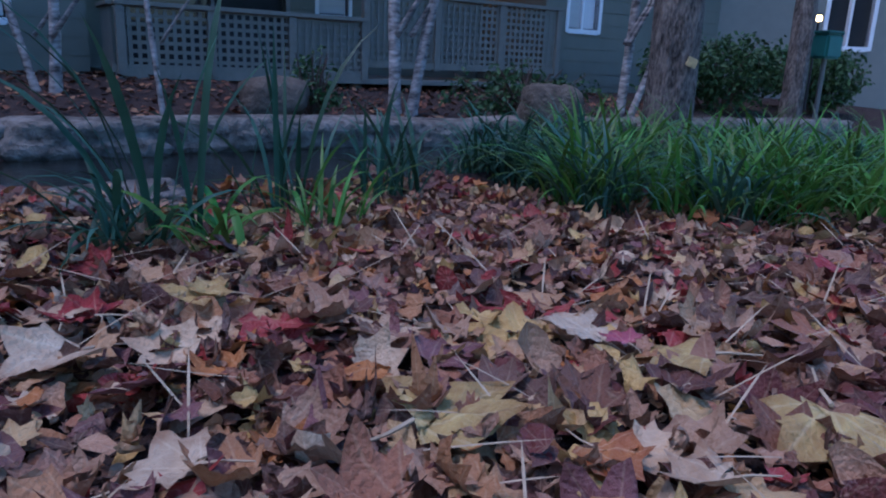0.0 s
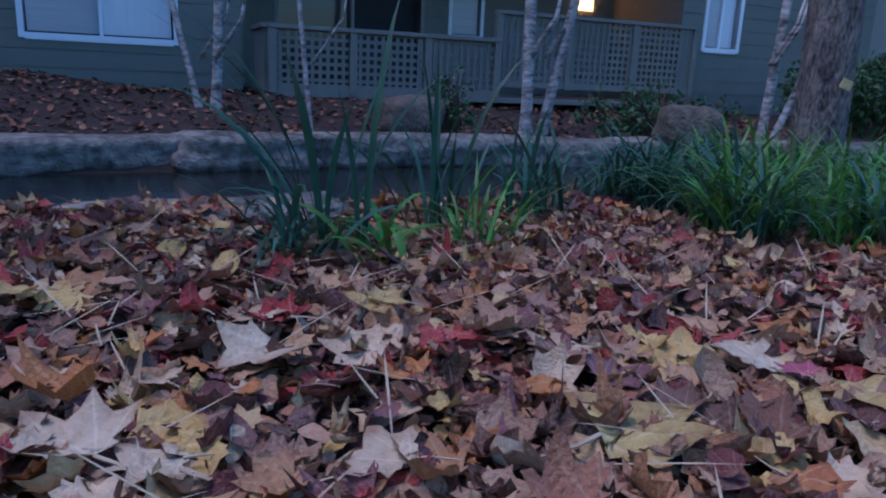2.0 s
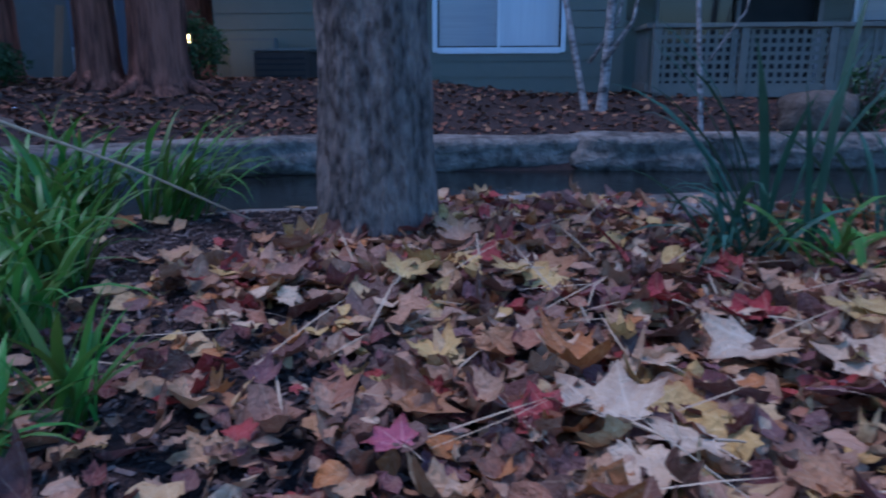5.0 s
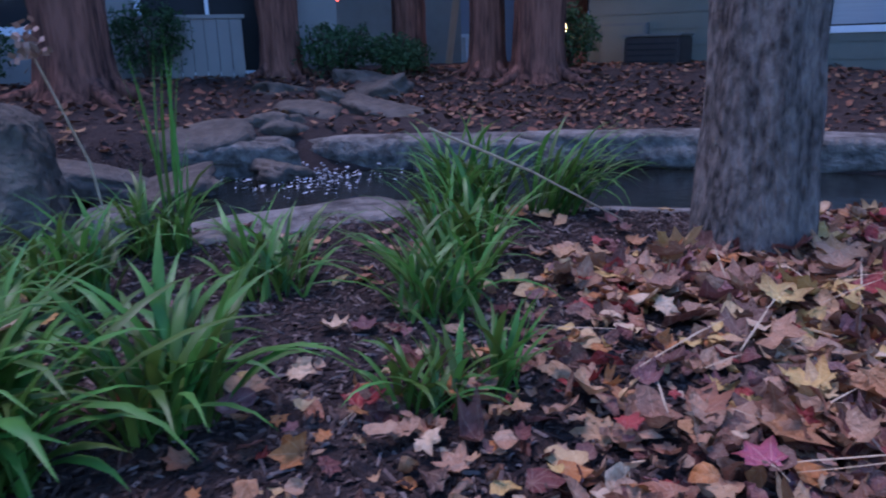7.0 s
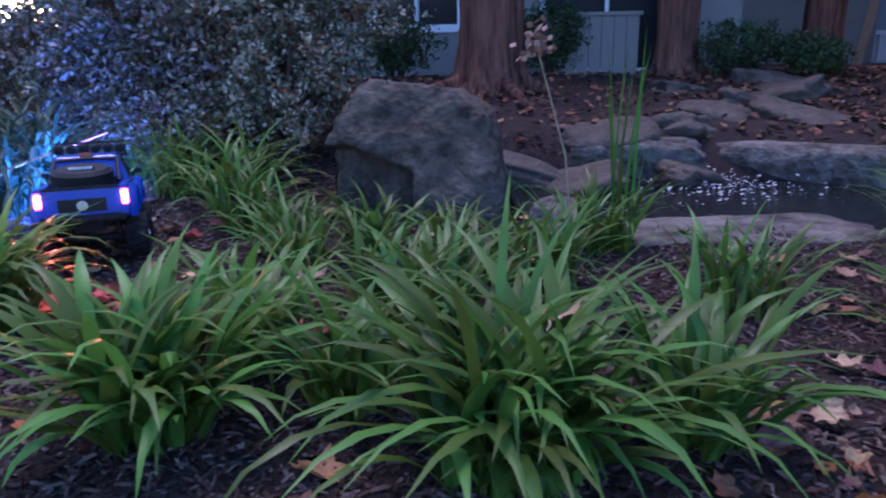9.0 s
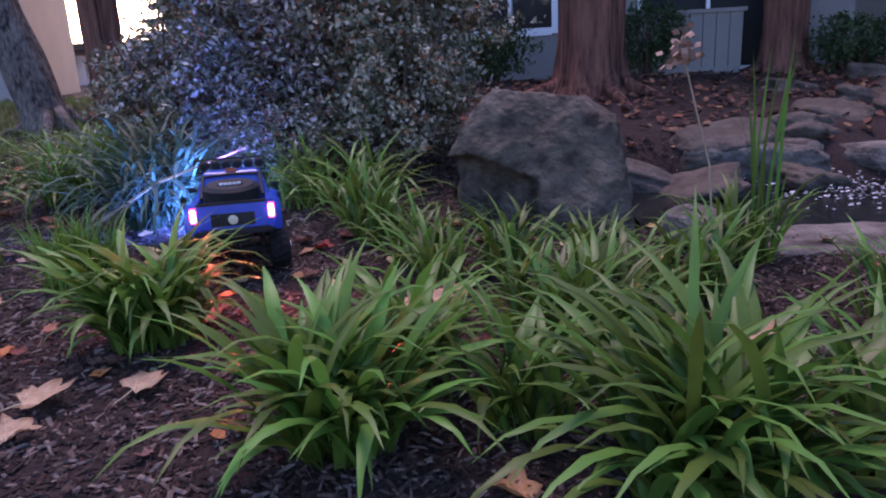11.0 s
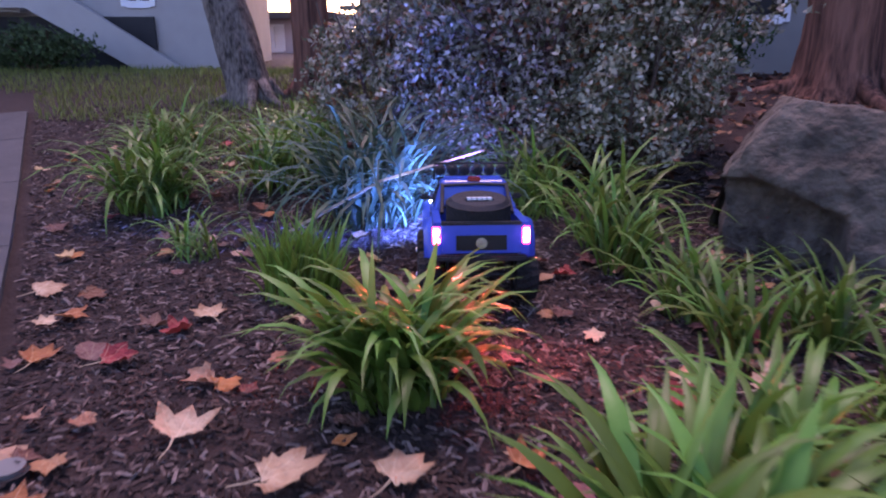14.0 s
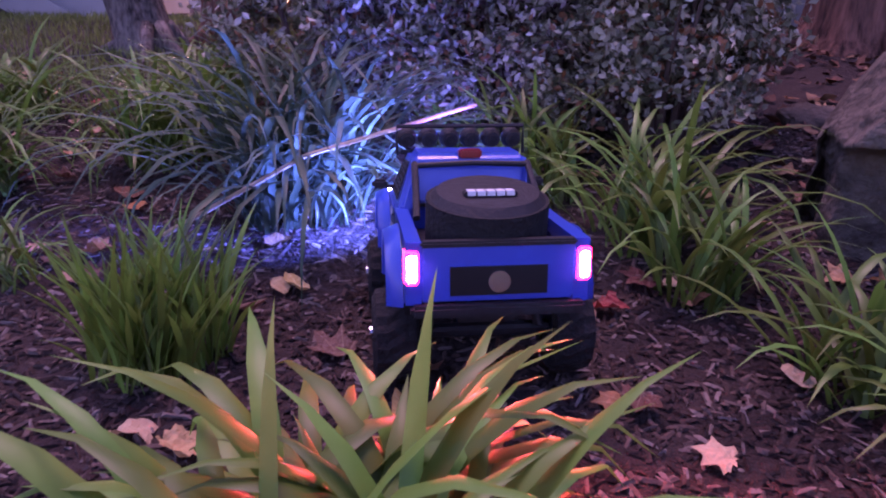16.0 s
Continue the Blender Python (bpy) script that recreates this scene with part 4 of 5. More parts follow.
# ---- shrubs ----
def shrub(name, x, y, rx, ry, h, n, leaf, material, label, seed, stems=26, lift=0.12):
    r = random.Random(seed)
    z0 = ground_z(x, y, False)
    s = empty(name, pose(x, y, z0), label, "shrub")
    bm = bmesh.new()
    for k in range(stems):
        a = r.uniform(0, math.tau); q = r.uniform(0.2, 0.95)
        tip = Vector((rx * q * math.cos(a), ry * q * math.sin(a), h * r.uniform(0.45, 0.98)))
        t = tube([(0.12 * math.cos(a) * rx, 0.12 * math.sin(a) * ry, -0.03), tip * 0.5 + Vector((r.gauss(0, 0.05), r.gauss(0, 0.05), 0.08)), tip], [0.016, 0.010, 0.004], 5)
        me = bpy.data.meshes.new("t"); t.to_mesh(me); t.free(); bm.from_mesh(me); bpy.data.meshes.remove(me)
    part("branching", bm, M_TWIG, s)
    verts, faces = [], []
    while len(faces) < n:
        d = Vector((r.gauss(0, 1), r.gauss(0, 1), r.gauss(0, 1))).normalized()
        k = r.uniform(0.35, 1.0) ** 0.5 * (0.80 + 0.42 * noise.noise(d * 2.3 + Vector((seed, 0, 0))) + 0.26 * noise.noise(d * 6.5))
        c = Vector((d.x * rx * k, d.y * ry * k, h * 0.52 + d.z * h * 0.5 * k))
        if c.z < lift * r.random() + 0.02 or (leaf < 0.025 and noise.noise(c * 5.0 + Vector((0, seed, 0))) < -0.08):
            continue
        twig = Vector((r.gauss(0, 1), r.gauss(0, 1), r.gauss(0, 0.7))).normalized()
        for j in range(r.randint(8, 16)):
            p = c + twig * leaf * r.uniform(-4, 4) + Vector((r.gauss(0, 1), r.gauss(0, 1), r.gauss(0, 1))) * leaf * 0.8
            e = (Vector((r.gauss(0, 1), r.gauss(0, 1), r.gauss(0, 1) + 0.4)) + d * 0.6).normalized()
            u = e.orthogonal().normalized(); u.rotate(Matrix.Rotation(r.uniform(0, 6.28), 3, e)); u = u * leaf * r.uniform(0.6, 1.2); v = e.cross(u).normalized() * leaf * r.uniform(0.4, 0.6)
            i0 = len(verts)
            verts += [tuple(p - u), tuple(p + v + e * leaf * 0.15), tuple(p + u), tuple(p - v + e * leaf * 0.15)]
            faces.append((i0, i0 + 1, i0 + 2, i0 + 3))
    ob = new("foliage", mesh_of("foliage", verts, faces, material))
    ob.parent = s
    return s


shrub("variegated_shrub", -5.55, -1.75, 0.95, 1.42, 1.75, 34000, 0.025, M_VARIEG, "wide variegated shrub with pale-edged leaves and rusty twigs", 3, 110)
shrub("variegated_shrub", -5.0, -2.55, 0.45, 0.6, 0.95, 9000, 0.021, M_VARIEG, "lower variegated branches beside the shrub", 4, 20)
shrub("variegated_shrub", -4.9, -1.25, 0.5, 0.5, 0.9, 8000, 0.021, M_VARIEG, "lower variegated branches beside the boulder", 5, 20)
shrub("variegated_shrub", -4.85, -1.85, 0.32, 0.6, 0.5, 5000, 0.02, M_VARIEG, "low variegated twigs at the foot of the shrub", 6, 20, 0.02)
for i, (x, y, rx, ry, h) in enumerate(((-8.1, 3.3, 0.35, 0.6, 0.62), (-7.8, 3.95, 0.3, 0.4, 0.5), (-8.9, 1.4, 0.35, 0.5, 0.9), (-6.9, 5.7, 0.4, 0.5, 0.75), (-8.7, -0.4, 0.4, 0.5, 0.7))):
    shrub("bush", x, y, rx, ry, h, 2200, 0.03, M_HEDGE, "dark green clipped bush before the house", 30 + i, 12)
shrub("hedge", -8.75, -8.1, 0.35, 0.85, 0.55, 4500, 0.03, M_HEDGE, "low dark green hedge before the stair", 40, 20)
shrub("bush", 7.6, 11.0, 1.0, 0.6, 1.1, 4000, 0.05, M_HEDGE, "dark green hedge before the far house", 45, 20)
shrub("bush", 5.6, 10.2, 1.6, 0.7, 1.1, 5000, 0.05, M_HEDGE, "dark green hedge beside the far path", 41, 20)
shrub("bush", 1.75, 7.0, 0.9, 0.4, 0.75, 1300, 0.035, M_HEDGE, "thin dark shrub by the deck fence", 42, 40)
shrub("bush", -0.25, 7.0, 0.3, 0.3, 0.7, 500, 0.035, M_HEDGE, "thin green shrub before the lattice", 43, 16)
stone("rock", pose(-0.6, 6.7, 0.22, 0, 0, 10), (0.3, 0.22, 0.2), "rounded pale stone on the far bank", M_ROCK2, 71, sub=3)
stone("rock", pose(1.9, 6.5, 0.2, 0, 0, 10), (0.28, 0.25, 0.25), "rounded brown stone on the far bank", M_ROCK, 72, sub=3)

# ---- wall lamp, coloured string lights, boards ----
LAMP_AT = (-7.2, 5.9, 0.95)
lamp_y = empty("wall_lamp", pose(*LAMP_AT), "small lit yellow wall lamp", "lamp")
part("shade", cyl((0, 0, 0), (0, 0, 1), 0.06, 0.12, 12), M_LAMPY, lamp_y)
part("cap", cyl((0, 0, 0.08), (0, 0, 1), 0.08, 0.03, 12, 0.03), M_BLACKP, lamp_y)
part("post", cyl((0, 0, -0.4), (0, 0, 1), 0.02, 0.68, 8), M_BLACKP, lamp_y)
far_lamp = empty("wall_lamp", pose(6.22, 9.04, 1.36), "small lit yellow lamp on a post by the far hedge", "lamp")
part("shade", cyl((0, 0, 0), (0, 0, 1), 0.035, 0.07, 12), M_LAMPY, far_lamp)
part("cap", cyl((0, 0, 0.05), (0, 0, 1), 0.05, 0.03, 12, 0.02), M_BLACKP, far_lamp)
part("post", cyl((0, 0, -0.60), (0, 0, 1), 0.018, 1.16, 8), M_BLACKP, far_lamp)
STRING_AT = (-9.2, 3.45, 1.42)
fl = empty("string_lights", pose(*STRING_AT), "short run of small coloured string lights", "lights")
for i in range(7):
    q = bmesh.new(); bmesh.ops.create_icosphere(q, subdivisions=1, radius=0.022)
    bmesh.ops.translate(q, verts=q.verts[:], vec=(0.02 * i, 0.07 * i, -0.02 * (i % 3)))
    part("bulb", q, (M_FAIRY, M_FAIRYG, M_FAIRYR)[i % 3], fl)
part("cord", tube([(0, -0.3, 0.05), (0.06, 0.2, 0.0), (0.14, 0.5, 0.02), (0.14, 0.9, 0.1)], 0.006, 5), M_BLACKP, fl)
wb = empty("plank", pose(-11.2, 6.9, 0.3, 0, 8, 60), "leaning bare wooden board by the house", "board")
part("board", box(-0.06, 0.06, -0.02, 0.02, 0, 1.3, 0.004), M_WOOD, wb)
ub = empty("utility_box", pose(6.1, 8.62, 0.28, 0, 0, 20), "small green utility box on a post by the hedge", "box")
part("post", cyl((0, 0, 0.12), (0, 0, 1), 0.03, 0.88, 10), M_ACBOX, ub)
part("body", box(-0.16, 0.16, -0.12, 0.12, 0.56, 0.86, 0.03), mat("green_box_paint", (0.03, 0.12, 0.10), (0.04, 0.16, 0.13), 0.5, 10), ub)
part("lid", box(-0.175, 0.175, -0.135, 0.135, 0.86, 0.90, 0.02), mat("green_lid_paint", (0.03, 0.12, 0.10), (0.04, 0.16, 0.13), 0.5, 10), ub)
# dried seed head on its stalk, dead stick by the clump, stick over the stream grass
sh = empty("dried_flower", pose(-3.05, -0.05, gz(-3.05, -0.05)), "dried pinkish-brown seed head on a tall stalk", "plant")
part("stalk", tube([(0, 0, -0.02), (0.03, -0.05, 0.4), (0.08, -0.17, 0.76)], [0.005, 0.004, 0.003], 6), M_STRAW, sh)
bm = bmesh.new()
for k in range(60):
    c = Vector((0.09 + rng.gauss(0, 0.022), -0.18 + rng.gauss(0, 0.025), 0.78 + rng.gauss(0, 0.035)))
    e = Vector((rng.gauss(0, 1), rng.gauss(0, 1), rng.gauss(0, 1))).normalized() * 0.014
    f2 = e.orthogonal() * 0.8
    bm.faces.new([bm.verts.new(c - e), bm.verts.new(c + f2), bm.verts.new(c + e), bm.verts.new(c - f2)])
part("seed_head", bm, M_DRYFLOWER, sh)
def stick(name, a, b, r, label, bend=0.02):
    ob = part(name, tube([Vector(a), (Vector(a) + Vector(b)) / 2 + Vector((0, 0, bend)), Vector(b)], [r, r * 0.85, r * 0.6], 6), M_STRAW)
    return tagged(ob, label, "stick")
stick("stick", (-3.86, -2.72, gz(-3.86, -2.72) + 0.03), (-3.76, -1.86, 0.445), 0.007, "thin pale dead stick leaning over the clump", 0.05)
stick("stick", (-2.55, 0.95, 0.46), (-2.35, 1.75, 0.04), 0.006, "thin straw stalk leaning over stream grass")

# sprinkler lid by the path
vl = empty("valve_cover", pose(-2.13, -2.57, gz(-2.13, -2.57) + 0.01), "round grey plastic lid sunk beside the path", "cover")
part("lid", cyl((0, 0, 0.008), (0, 0, 1), 0.034, 0.02, 18), M_ACBOX, vl)
part("ring", cyl((0, 0, -0.002), (0, 0, 1), 0.042, 0.02, 18), M_BLACKP, vl)

# ---- the toy truck, in its own axes: x ahead, y to its left ----
TRUCK_AT = (-3.46, -1.85, gz(-3.46, -1.85) + 0.012)
truck = empty("toy_truck", Matrix.Translation(TRUCK_AT) @ pose(0, 0, 0, 0, 5, 194), "blue radio-controlled pickup truck with lit lamps, on mulch", "toy truck")


truck.scale = (1.1, 1.1, 1.1)


def sides_profile(prof, y0, y1):
    bm = bmesh.new()
    lo = [bm.verts.new((x, y0, z)) for x, z in prof]
    hi = [bm.verts.new((x, y1, z)) for x, z in prof]
    bm.faces.new(lo); bm.faces.new(hi[::-1])
    for i in range(len(prof)):
        j = (i + 1) % len(prof)
        bm.faces.new((lo[i], lo[j], hi[j], hi[i]))
    bmesh.ops.recalc_face_normals(bm, faces=bm.faces[:])
    bmesh.ops.triangulate(bm, faces=[f for f in bm.faces if len(f.verts) > 4])
    return bm


def arch(cx, r, cz, a0, a1, n=10):
    return [(cx + r * math.cos(a0 + (a1 - a0) * i / n), cz + r * math.sin(a0 + (a1 - a0) * i / n)) for i in range(n + 1)]


FX, RX, AZ, AR = 0.195, -0.170, 0.155, 0.082
HW = 0.132
# front half: nose, hood, cab floor, with the front arch cut out
prof = [(0.300, 0.165), (0.312, 0.190), (0.306, 0.232), (0.285, 0.246), (0.16, 0.262), (0.145, 0.262), (-0.058, 0.262), (-0.058, 0.150)]
prof += [(FX - AR - 0.004, 0.150)] + arch(FX, AR, AZ, math.pi, 0.0) + [(0.285, 0.160)]
fb = sides_profile(prof, -HW, HW)
bmesh.ops.bevel(fb, geom=[e for e in fb.edges if all(abs(abs(v.co.y) - HW) < 1e-4 for v in e.verts) and all(v.co.z > 0.2 for v in e.verts) and abs(e.verts[0].co.y - e.verts[1].co.y) < 1e-4 and len(e.link_faces) == 2 and e.calc_face_angle(0) > 0.6], offset=0.012, segments=3, affect="EDGES")
part("front_body", fb, M_BLUE, truck)
part("hood_bulge", box(0.165, 0.285, -0.06, 0.06, 0.252, 0.268, 0.006), M_BLUE, truck)
for sy in (-1, 1):
    for k in range(5):
        part("hood_vent", box(0.19 + k * 0.014, 0.196 + k * 0.014, min(sy * 0.015, sy * 0.05), max(sy * 0.015, sy * 0.05), 0.268, 0.2705), M_BLACKS, truck)
part("grille", box(0.308, 0.316, -0.085, 0.085, 0.196, 0.236, 0.003), M_BLACKP, truck)
# bed: two sides with arches, floor, tailgate
for sy in (-1, 1):
    prof = [(-0.308, 0.166), (-0.310, 0.258), (-0.058, 0.258), (-0.058, 0.150), (RX + AR + 0.004, 0.150)] + arch(RX, AR, AZ, 0.0, math.pi) + [(-0.26, 0.158)]
    part("bed_side", sides_profile(prof, min(sy * (HW - 0.022), sy * HW), max(sy * (HW - 0.022), sy * HW)), M_BLUE, truck)
part("bed_floor", box(-0.295, -0.058, -0.112, 0.112, 0.215, 0.222), M_BLACKP, truck)
tg = part("tailgate", box(-0.312, -0.296, -0.112, 0.112, 0.170, 0.256, 0.004), M_BLUE, truck)
part("trim_band", box(-0.315, -0.3125, -0.07, 0.07, 0.180, 0.222), M_BLACKS, tg)
part("badge", cyl((-0.316, 0, 0.2), (1, 0, 0), 0.016, 0.004, 20), M_CHROME, tg, "plain oval badge")
part("ledge", box(-0.316, -0.296, -0.112, 0.112, 0.250, 0.259, 0.003), M_BLACKP, tg)
# cab: tapered greenhouse
def loft(low, high, z0, z1):
    bm = bmesh.new()
    a = [bm.verts.new((x, y, z0)) for x, y in low]; b = [bm.verts.new((x, y, z1)) for x, y in high]
    for i in range(len(low)):
        j = (i + 1) % len(low)
        bm.faces.new((a[i], a[j], b[j], b[i]))
    bm.faces.new(b); bm.faces.new(a[::-1])
    bmesh.ops.recalc_face_normals(bm, faces=bm.faces[:])
    return bm
lw, hw = 0.128, 0.098
g = loft([(0.158, -lw), (0.158, lw), (-0.062, lw), (-0.062, -lw)], [(0.062, -hw), (0.062, hw), (-0.040, hw), (-0.040, -hw)], 0.258, 0.350)
bmesh.ops.bevel(g, geom=[e for e in g.edges if max(v.co.z for v in e.verts) > 0.3], offset=0.010, segments=3, affect="EDGES")
part("cab", g, M_BLUE, truck)
part("brake_lamp", box(-0.049, -0.026, -0.020, 0.020, 0.342, 0.357, 0.003), M_REDP, truck)
def panel(pts, thick, name, material, parent, label=""):
    bm = bmesh.new()
    p = [Vector(q) for q in pts]
    nrm = (p[1] - p[0]).cross(p[2] - p[0]).normalized() * thick
    lo = [bm.verts.new(q) for q in p]; hi = [bm.verts.new(q + nrm) for q in p]
    bm.faces.new(hi); bm.faces.new(lo[::-1])
    for i in range(len(p)):
        j = (i + 1) % len(p)
        bm.faces.new((lo[i], lo[j], hi[j], hi[i]))
    bmesh.ops.recalc_face_normals(bm, faces=bm.faces[:])
    return part(name, bm, material, parent, label)
def cabside(x, z, sy, off=0.0015):
    f = (z - 0.258) / 0.087
    return (x, sy * (lw + (hw - lw) * f + off), z)
for sy in (-1, 1):
    w = panel([cabside(0.126, 0.268, sy), cabside(0.062, 0.329, sy), cabside(-0.018, 0.333, sy), cabside(-0.026, 0.268, sy)], 0.002 * -sy, "side_window", M_BLACKS, truck, "dark side window with mesh")
    for k in range(6):
        z = 0.276 + k * 0.010
        xf = 0.126 - (z - 0.268) * 1.05 - 0.006
        panel([cabside(xf, z, sy, 0.003), cabside(xf - 0.002, z + 0.003, sy, 0.003), cabside(-0.022, z + 0.003, sy, 0.003), cabside(-0.023, z, sy, 0.003)], 0.001 * -sy, "mesh_bar", M_RUBBER, w)
    for k in range(9):
        x = -0.014 + k * 0.014
        zt = min(0.33, 0.268 + (0.122 - x) / 1.05)
        panel([cabside(x, 0.27, sy, 0.003), cabside(x + 0.003, 0.27, sy, 0.003), cabside(x + 0.003, zt, sy, 0.003), cabside(x, zt, sy, 0.003)], 0.001 * -sy, "mesh_bar", M_RUBBER, w)
    # mirror, running board, door line and sticker
    mr = part("side_mirror", box(0.083, 0.103, min(sy * 0.138, sy * 0.168), max(sy * 0.138, sy * 0.168), 0.270, 0.288, 0.005), M_BLACKP, truck)
    part("bracket", box(0.088, 0.100, min(sy * 0.122, sy * 0.142), max(sy * 0.122, sy * 0.142), 0.270, 0.276), M_BLACKP, mr)
    part("running_board", box(-0.085, 0.105, min(sy * 0.118, sy * 0.146), max(sy * 0.118, sy * 0.146), 0.137, 0.148, 0.004), M_CHROME, truck)
    part("door_seam", box(-0.034, -0.032, min(sy * HW, sy * (HW + 0.0008)), max(sy * HW, sy * (HW + 0.0008)), 0.155, 0.262), M_BLACKS, truck)
    part("door_handle", box(-0.026, -0.008, min(sy * HW, sy * (HW + 0.004)), max(sy * HW, sy * (HW + 0.004)), 0.238, 0.244, 0.002), M_BLACKP, truck)
    def splash(name, x0, x1, z0, z1, jag, material, seed, lift, tilt=0.0):
        r = random.Random(seed)
        n = 14
        bm = bmesh.new()
        top, bot = [], []
        for i in range(n + 1):
            x = x0 + (x1 - x0) * i / n
            s = tilt * (x - x0)
            top.append(bm.verts.new((x, sy * (HW + lift), z1 + s + r.uniform(-jag, jag))))
            bot.append(bm.verts.new((x + r.uniform(-jag, jag), sy * (HW + lift), z0 + s + r.uniform(-jag, jag))))
        for i in range(n):
            bm.faces.new((top[i], top[i + 1], bot[i + 1], bot[i]))
        return part(name, bm, material, truck)
    splash("sticker", 0.105, -0.045, 0.170, 0.232, 0.006, M_BLACKS, 3, 0.0012, -0.12)
    splash("sticker", -0.060, -0.25, 0.222, 0.252, 0.006, M_BLACKS, 4, 0.0012)
    splash("sticker", 0.068, 0.000, 0.226, 0.236, 0.005, M_WHITES, 5, 0.0024, -0.2)
    splash("sticker", 0.085, -0.015, 0.166, 0.174, 0.004, M_WHITES, 6, 0.0024, -0.15)
    splash("sticker", -0.235, -0.285, 0.236, 0.246, 0.005, M_WHITES, 12, 0.0024)
    for k, wd in enumerate((0.026, 0.024, 0.024, 0.020)):
        x = 0.082 - k * 0.028
        bm = bmesh.new()
        h0, h1 = 0.184 + 0.002 * k, 0.211 + 0.004 * k
        pts = [(x, h0), (x - 0.004, h1), (x - wd, h1 + 0.002), (x - wd - 0.002, h0 + 0.002), (x - wd + 0.006, h0), (x - wd + 0.007, h0 + 0.010), (x - 0.007, h0 + 0.010), (x - 0.006, h0)]
        bm.faces.new([bm.verts.new((px, sy * (HW + 0.0024), pz)) for px, pz in pts])
        part("letter_shape", bm, M_WHITES, truck)
    part("letter_bar", box(-0.288, -0.262, min(sy * HW, sy * (HW + 0.001)), max(sy * HW, sy * (HW + 0.001)), 0.192, 0.197), M_WHITES, truck)
    # flared arches
    for cx, nm in ((FX, "front_flare"), (RX, "rear_flare")):
        bm = bmesh.new()
        ring = []
        n = 14
        for i in range(n + 1):
            a = -0.05 + (math.pi + 0.10) * i / n
            row = []
            for rr, yy in ((AR - 0.002, HW - 0.01), (AR - 0.002, HW + 0.024), (AR + 0.008, HW + 0.026), (AR + 0.018, HW + 0.001)):
                row.append(bm.verts.new((cx + rr * math.cos(a), sy * yy, AZ + rr * math.sin(a))))
            ring.append(row)
        for p, q in zip(ring, ring[1:]):
            for k in range(3):
                bm.faces.new((p[k], p[k + 1], q[k + 1], q[k]))
        bmesh.ops.recalc_face_normals(bm, faces=bm.faces[:])
        part(nm, bm, M_BLUE, truck, smooth=True)
    # lamps
    hl = part("headlight", box(0.270, 0.309, min(sy * 0.088, sy * 0.136), max(sy * 0.088, sy * 0.136), 0.203, 0.238, 0.006), M_HEADLAMP, truck, "glaring white-blue headlight")
    tl = part("tail_light", box(-0.3135, -0.282, min(sy * 0.114, sy * 0.1345), max(sy * 0.114, sy * 0.1345), 0.196, 0.246, 0.003), M_TAIL, truck, "glowing red tail light")
    part("bulb", box(-0.3165, -0.3130, min(sy * 0.117, sy * 0.131), max(sy * 0.117, sy * 0.131), 0.202, 0.240, 0.002), M_TAILHOT, tl)
    lt = new("tail_lamp", bpy.data.lights.new("tail_lamp", "SPOT"))
    lt.data.energy, lt.data.color, lt.data.spot_size, lt.data.spot_blend, lt.data.shadow_soft_size = 1.9, (1.0, 0.12, 0.05), radians(150), 0.5, 0.012
    lt.parent = truck
    lt.matrix_basis = look((-0.322, sy * 0.124, 0.22), (-1.3, sy * 0.124, 0.12))
    sp = new("headlamp", bpy.data.lights.new("headlamp", "SPOT"))
    sp.data.energy, sp.data.color, sp.data.spot_size, sp.data.spot_blend, sp.data.shadow_soft_size = 20.0, (0.07, 0.22, 1.0), radians(120), 0.7, 0.012
    sp.parent = truck
    sp.matrix_basis = look((0.325, sy * 0.11, 0.222), (1.2, sy * 0.11 + 0.72, 0.36))
# bumpers, roll bar, spare wheel, light bar
part("front_bumper", tube([(0.285, -0.125, 0.165), (0.325, -0.10, 0.172), (0.338, 0, 0.176), (0.325, 0.10, 0.172), (0.285, 0.125, 0.165)], 0.013, 10), M_BLACKP, truck, smooth=True)
part("push_bar", tube([(0.325, -0.06, 0.172), (0.338, -0.05, 0.21), (0.340, 0.05, 0.21), (0.325, 0.06, 0.172)], 0.006, 8), M_CHROME, truck)
part("rear_bumper", box(-0.326, -0.305, -0.126, 0.126, 0.150, 0.168, 0.005), M_BLACKP, truck)
for sy in (-1, 1):
    part("roll_bar", tube([(-0.055, sy * 0.098, 0.335), (-0.105, sy * 0.100, 0.300), (-0.165, sy * 0.104, 0.262)], 0.006, 8), M_BLACKP, truck)
    part("roll_panel", loft([(-0.062, sy * 0.101), (-0.150, sy * 0.105), (-0.150, sy * 0.103), (-0.062, sy * 0.099)], [(-0.060, sy * 0.099), (-0.064, sy * 0.099), (-0.064, sy * 0.097), (-0.060, sy * 0.097)], 0.262, 0.328), M_BLACKS, truck)
part("roll_bar", tube([(-0.060, -0.1, 0.332), (-0.064, 0, 0.336), (-0.060, 0.1, 0.332)], 0.005, 8), M_BLACKP, truck)
panel([(-0.0645, -0.098, 0.272), (-0.0645, 0.098, 0.272), (-0.047, 0.082, 0.330), (-0.047, -0.082, 0.330)], 0.001, "rear_panel", M_BLUE, truck, "blue painted panel behind the cab")
part("window_trim", box(-0.068, -0.063, -0.1, 0.1, 0.262, 0.268), M_BLACKP, truck)
part("windscreen", loft([(0.160, -0.112), (0.160, 0.112), (0.155, 0.112), (0.155, -0.112)], [(0.074, -0.088), (0.074, 0.088), (0.069, 0.088), (0.069, -0.088)], 0.265, 0.338), M_GLASS, truck)
spare = part("spare_wheel", cyl((-0.205, 0, 0.262), (-0.16, 0, 1), 0.094, 0.080, 36), M_RUBBER, truck, "spare wheel under a black round cover", smooth=False)
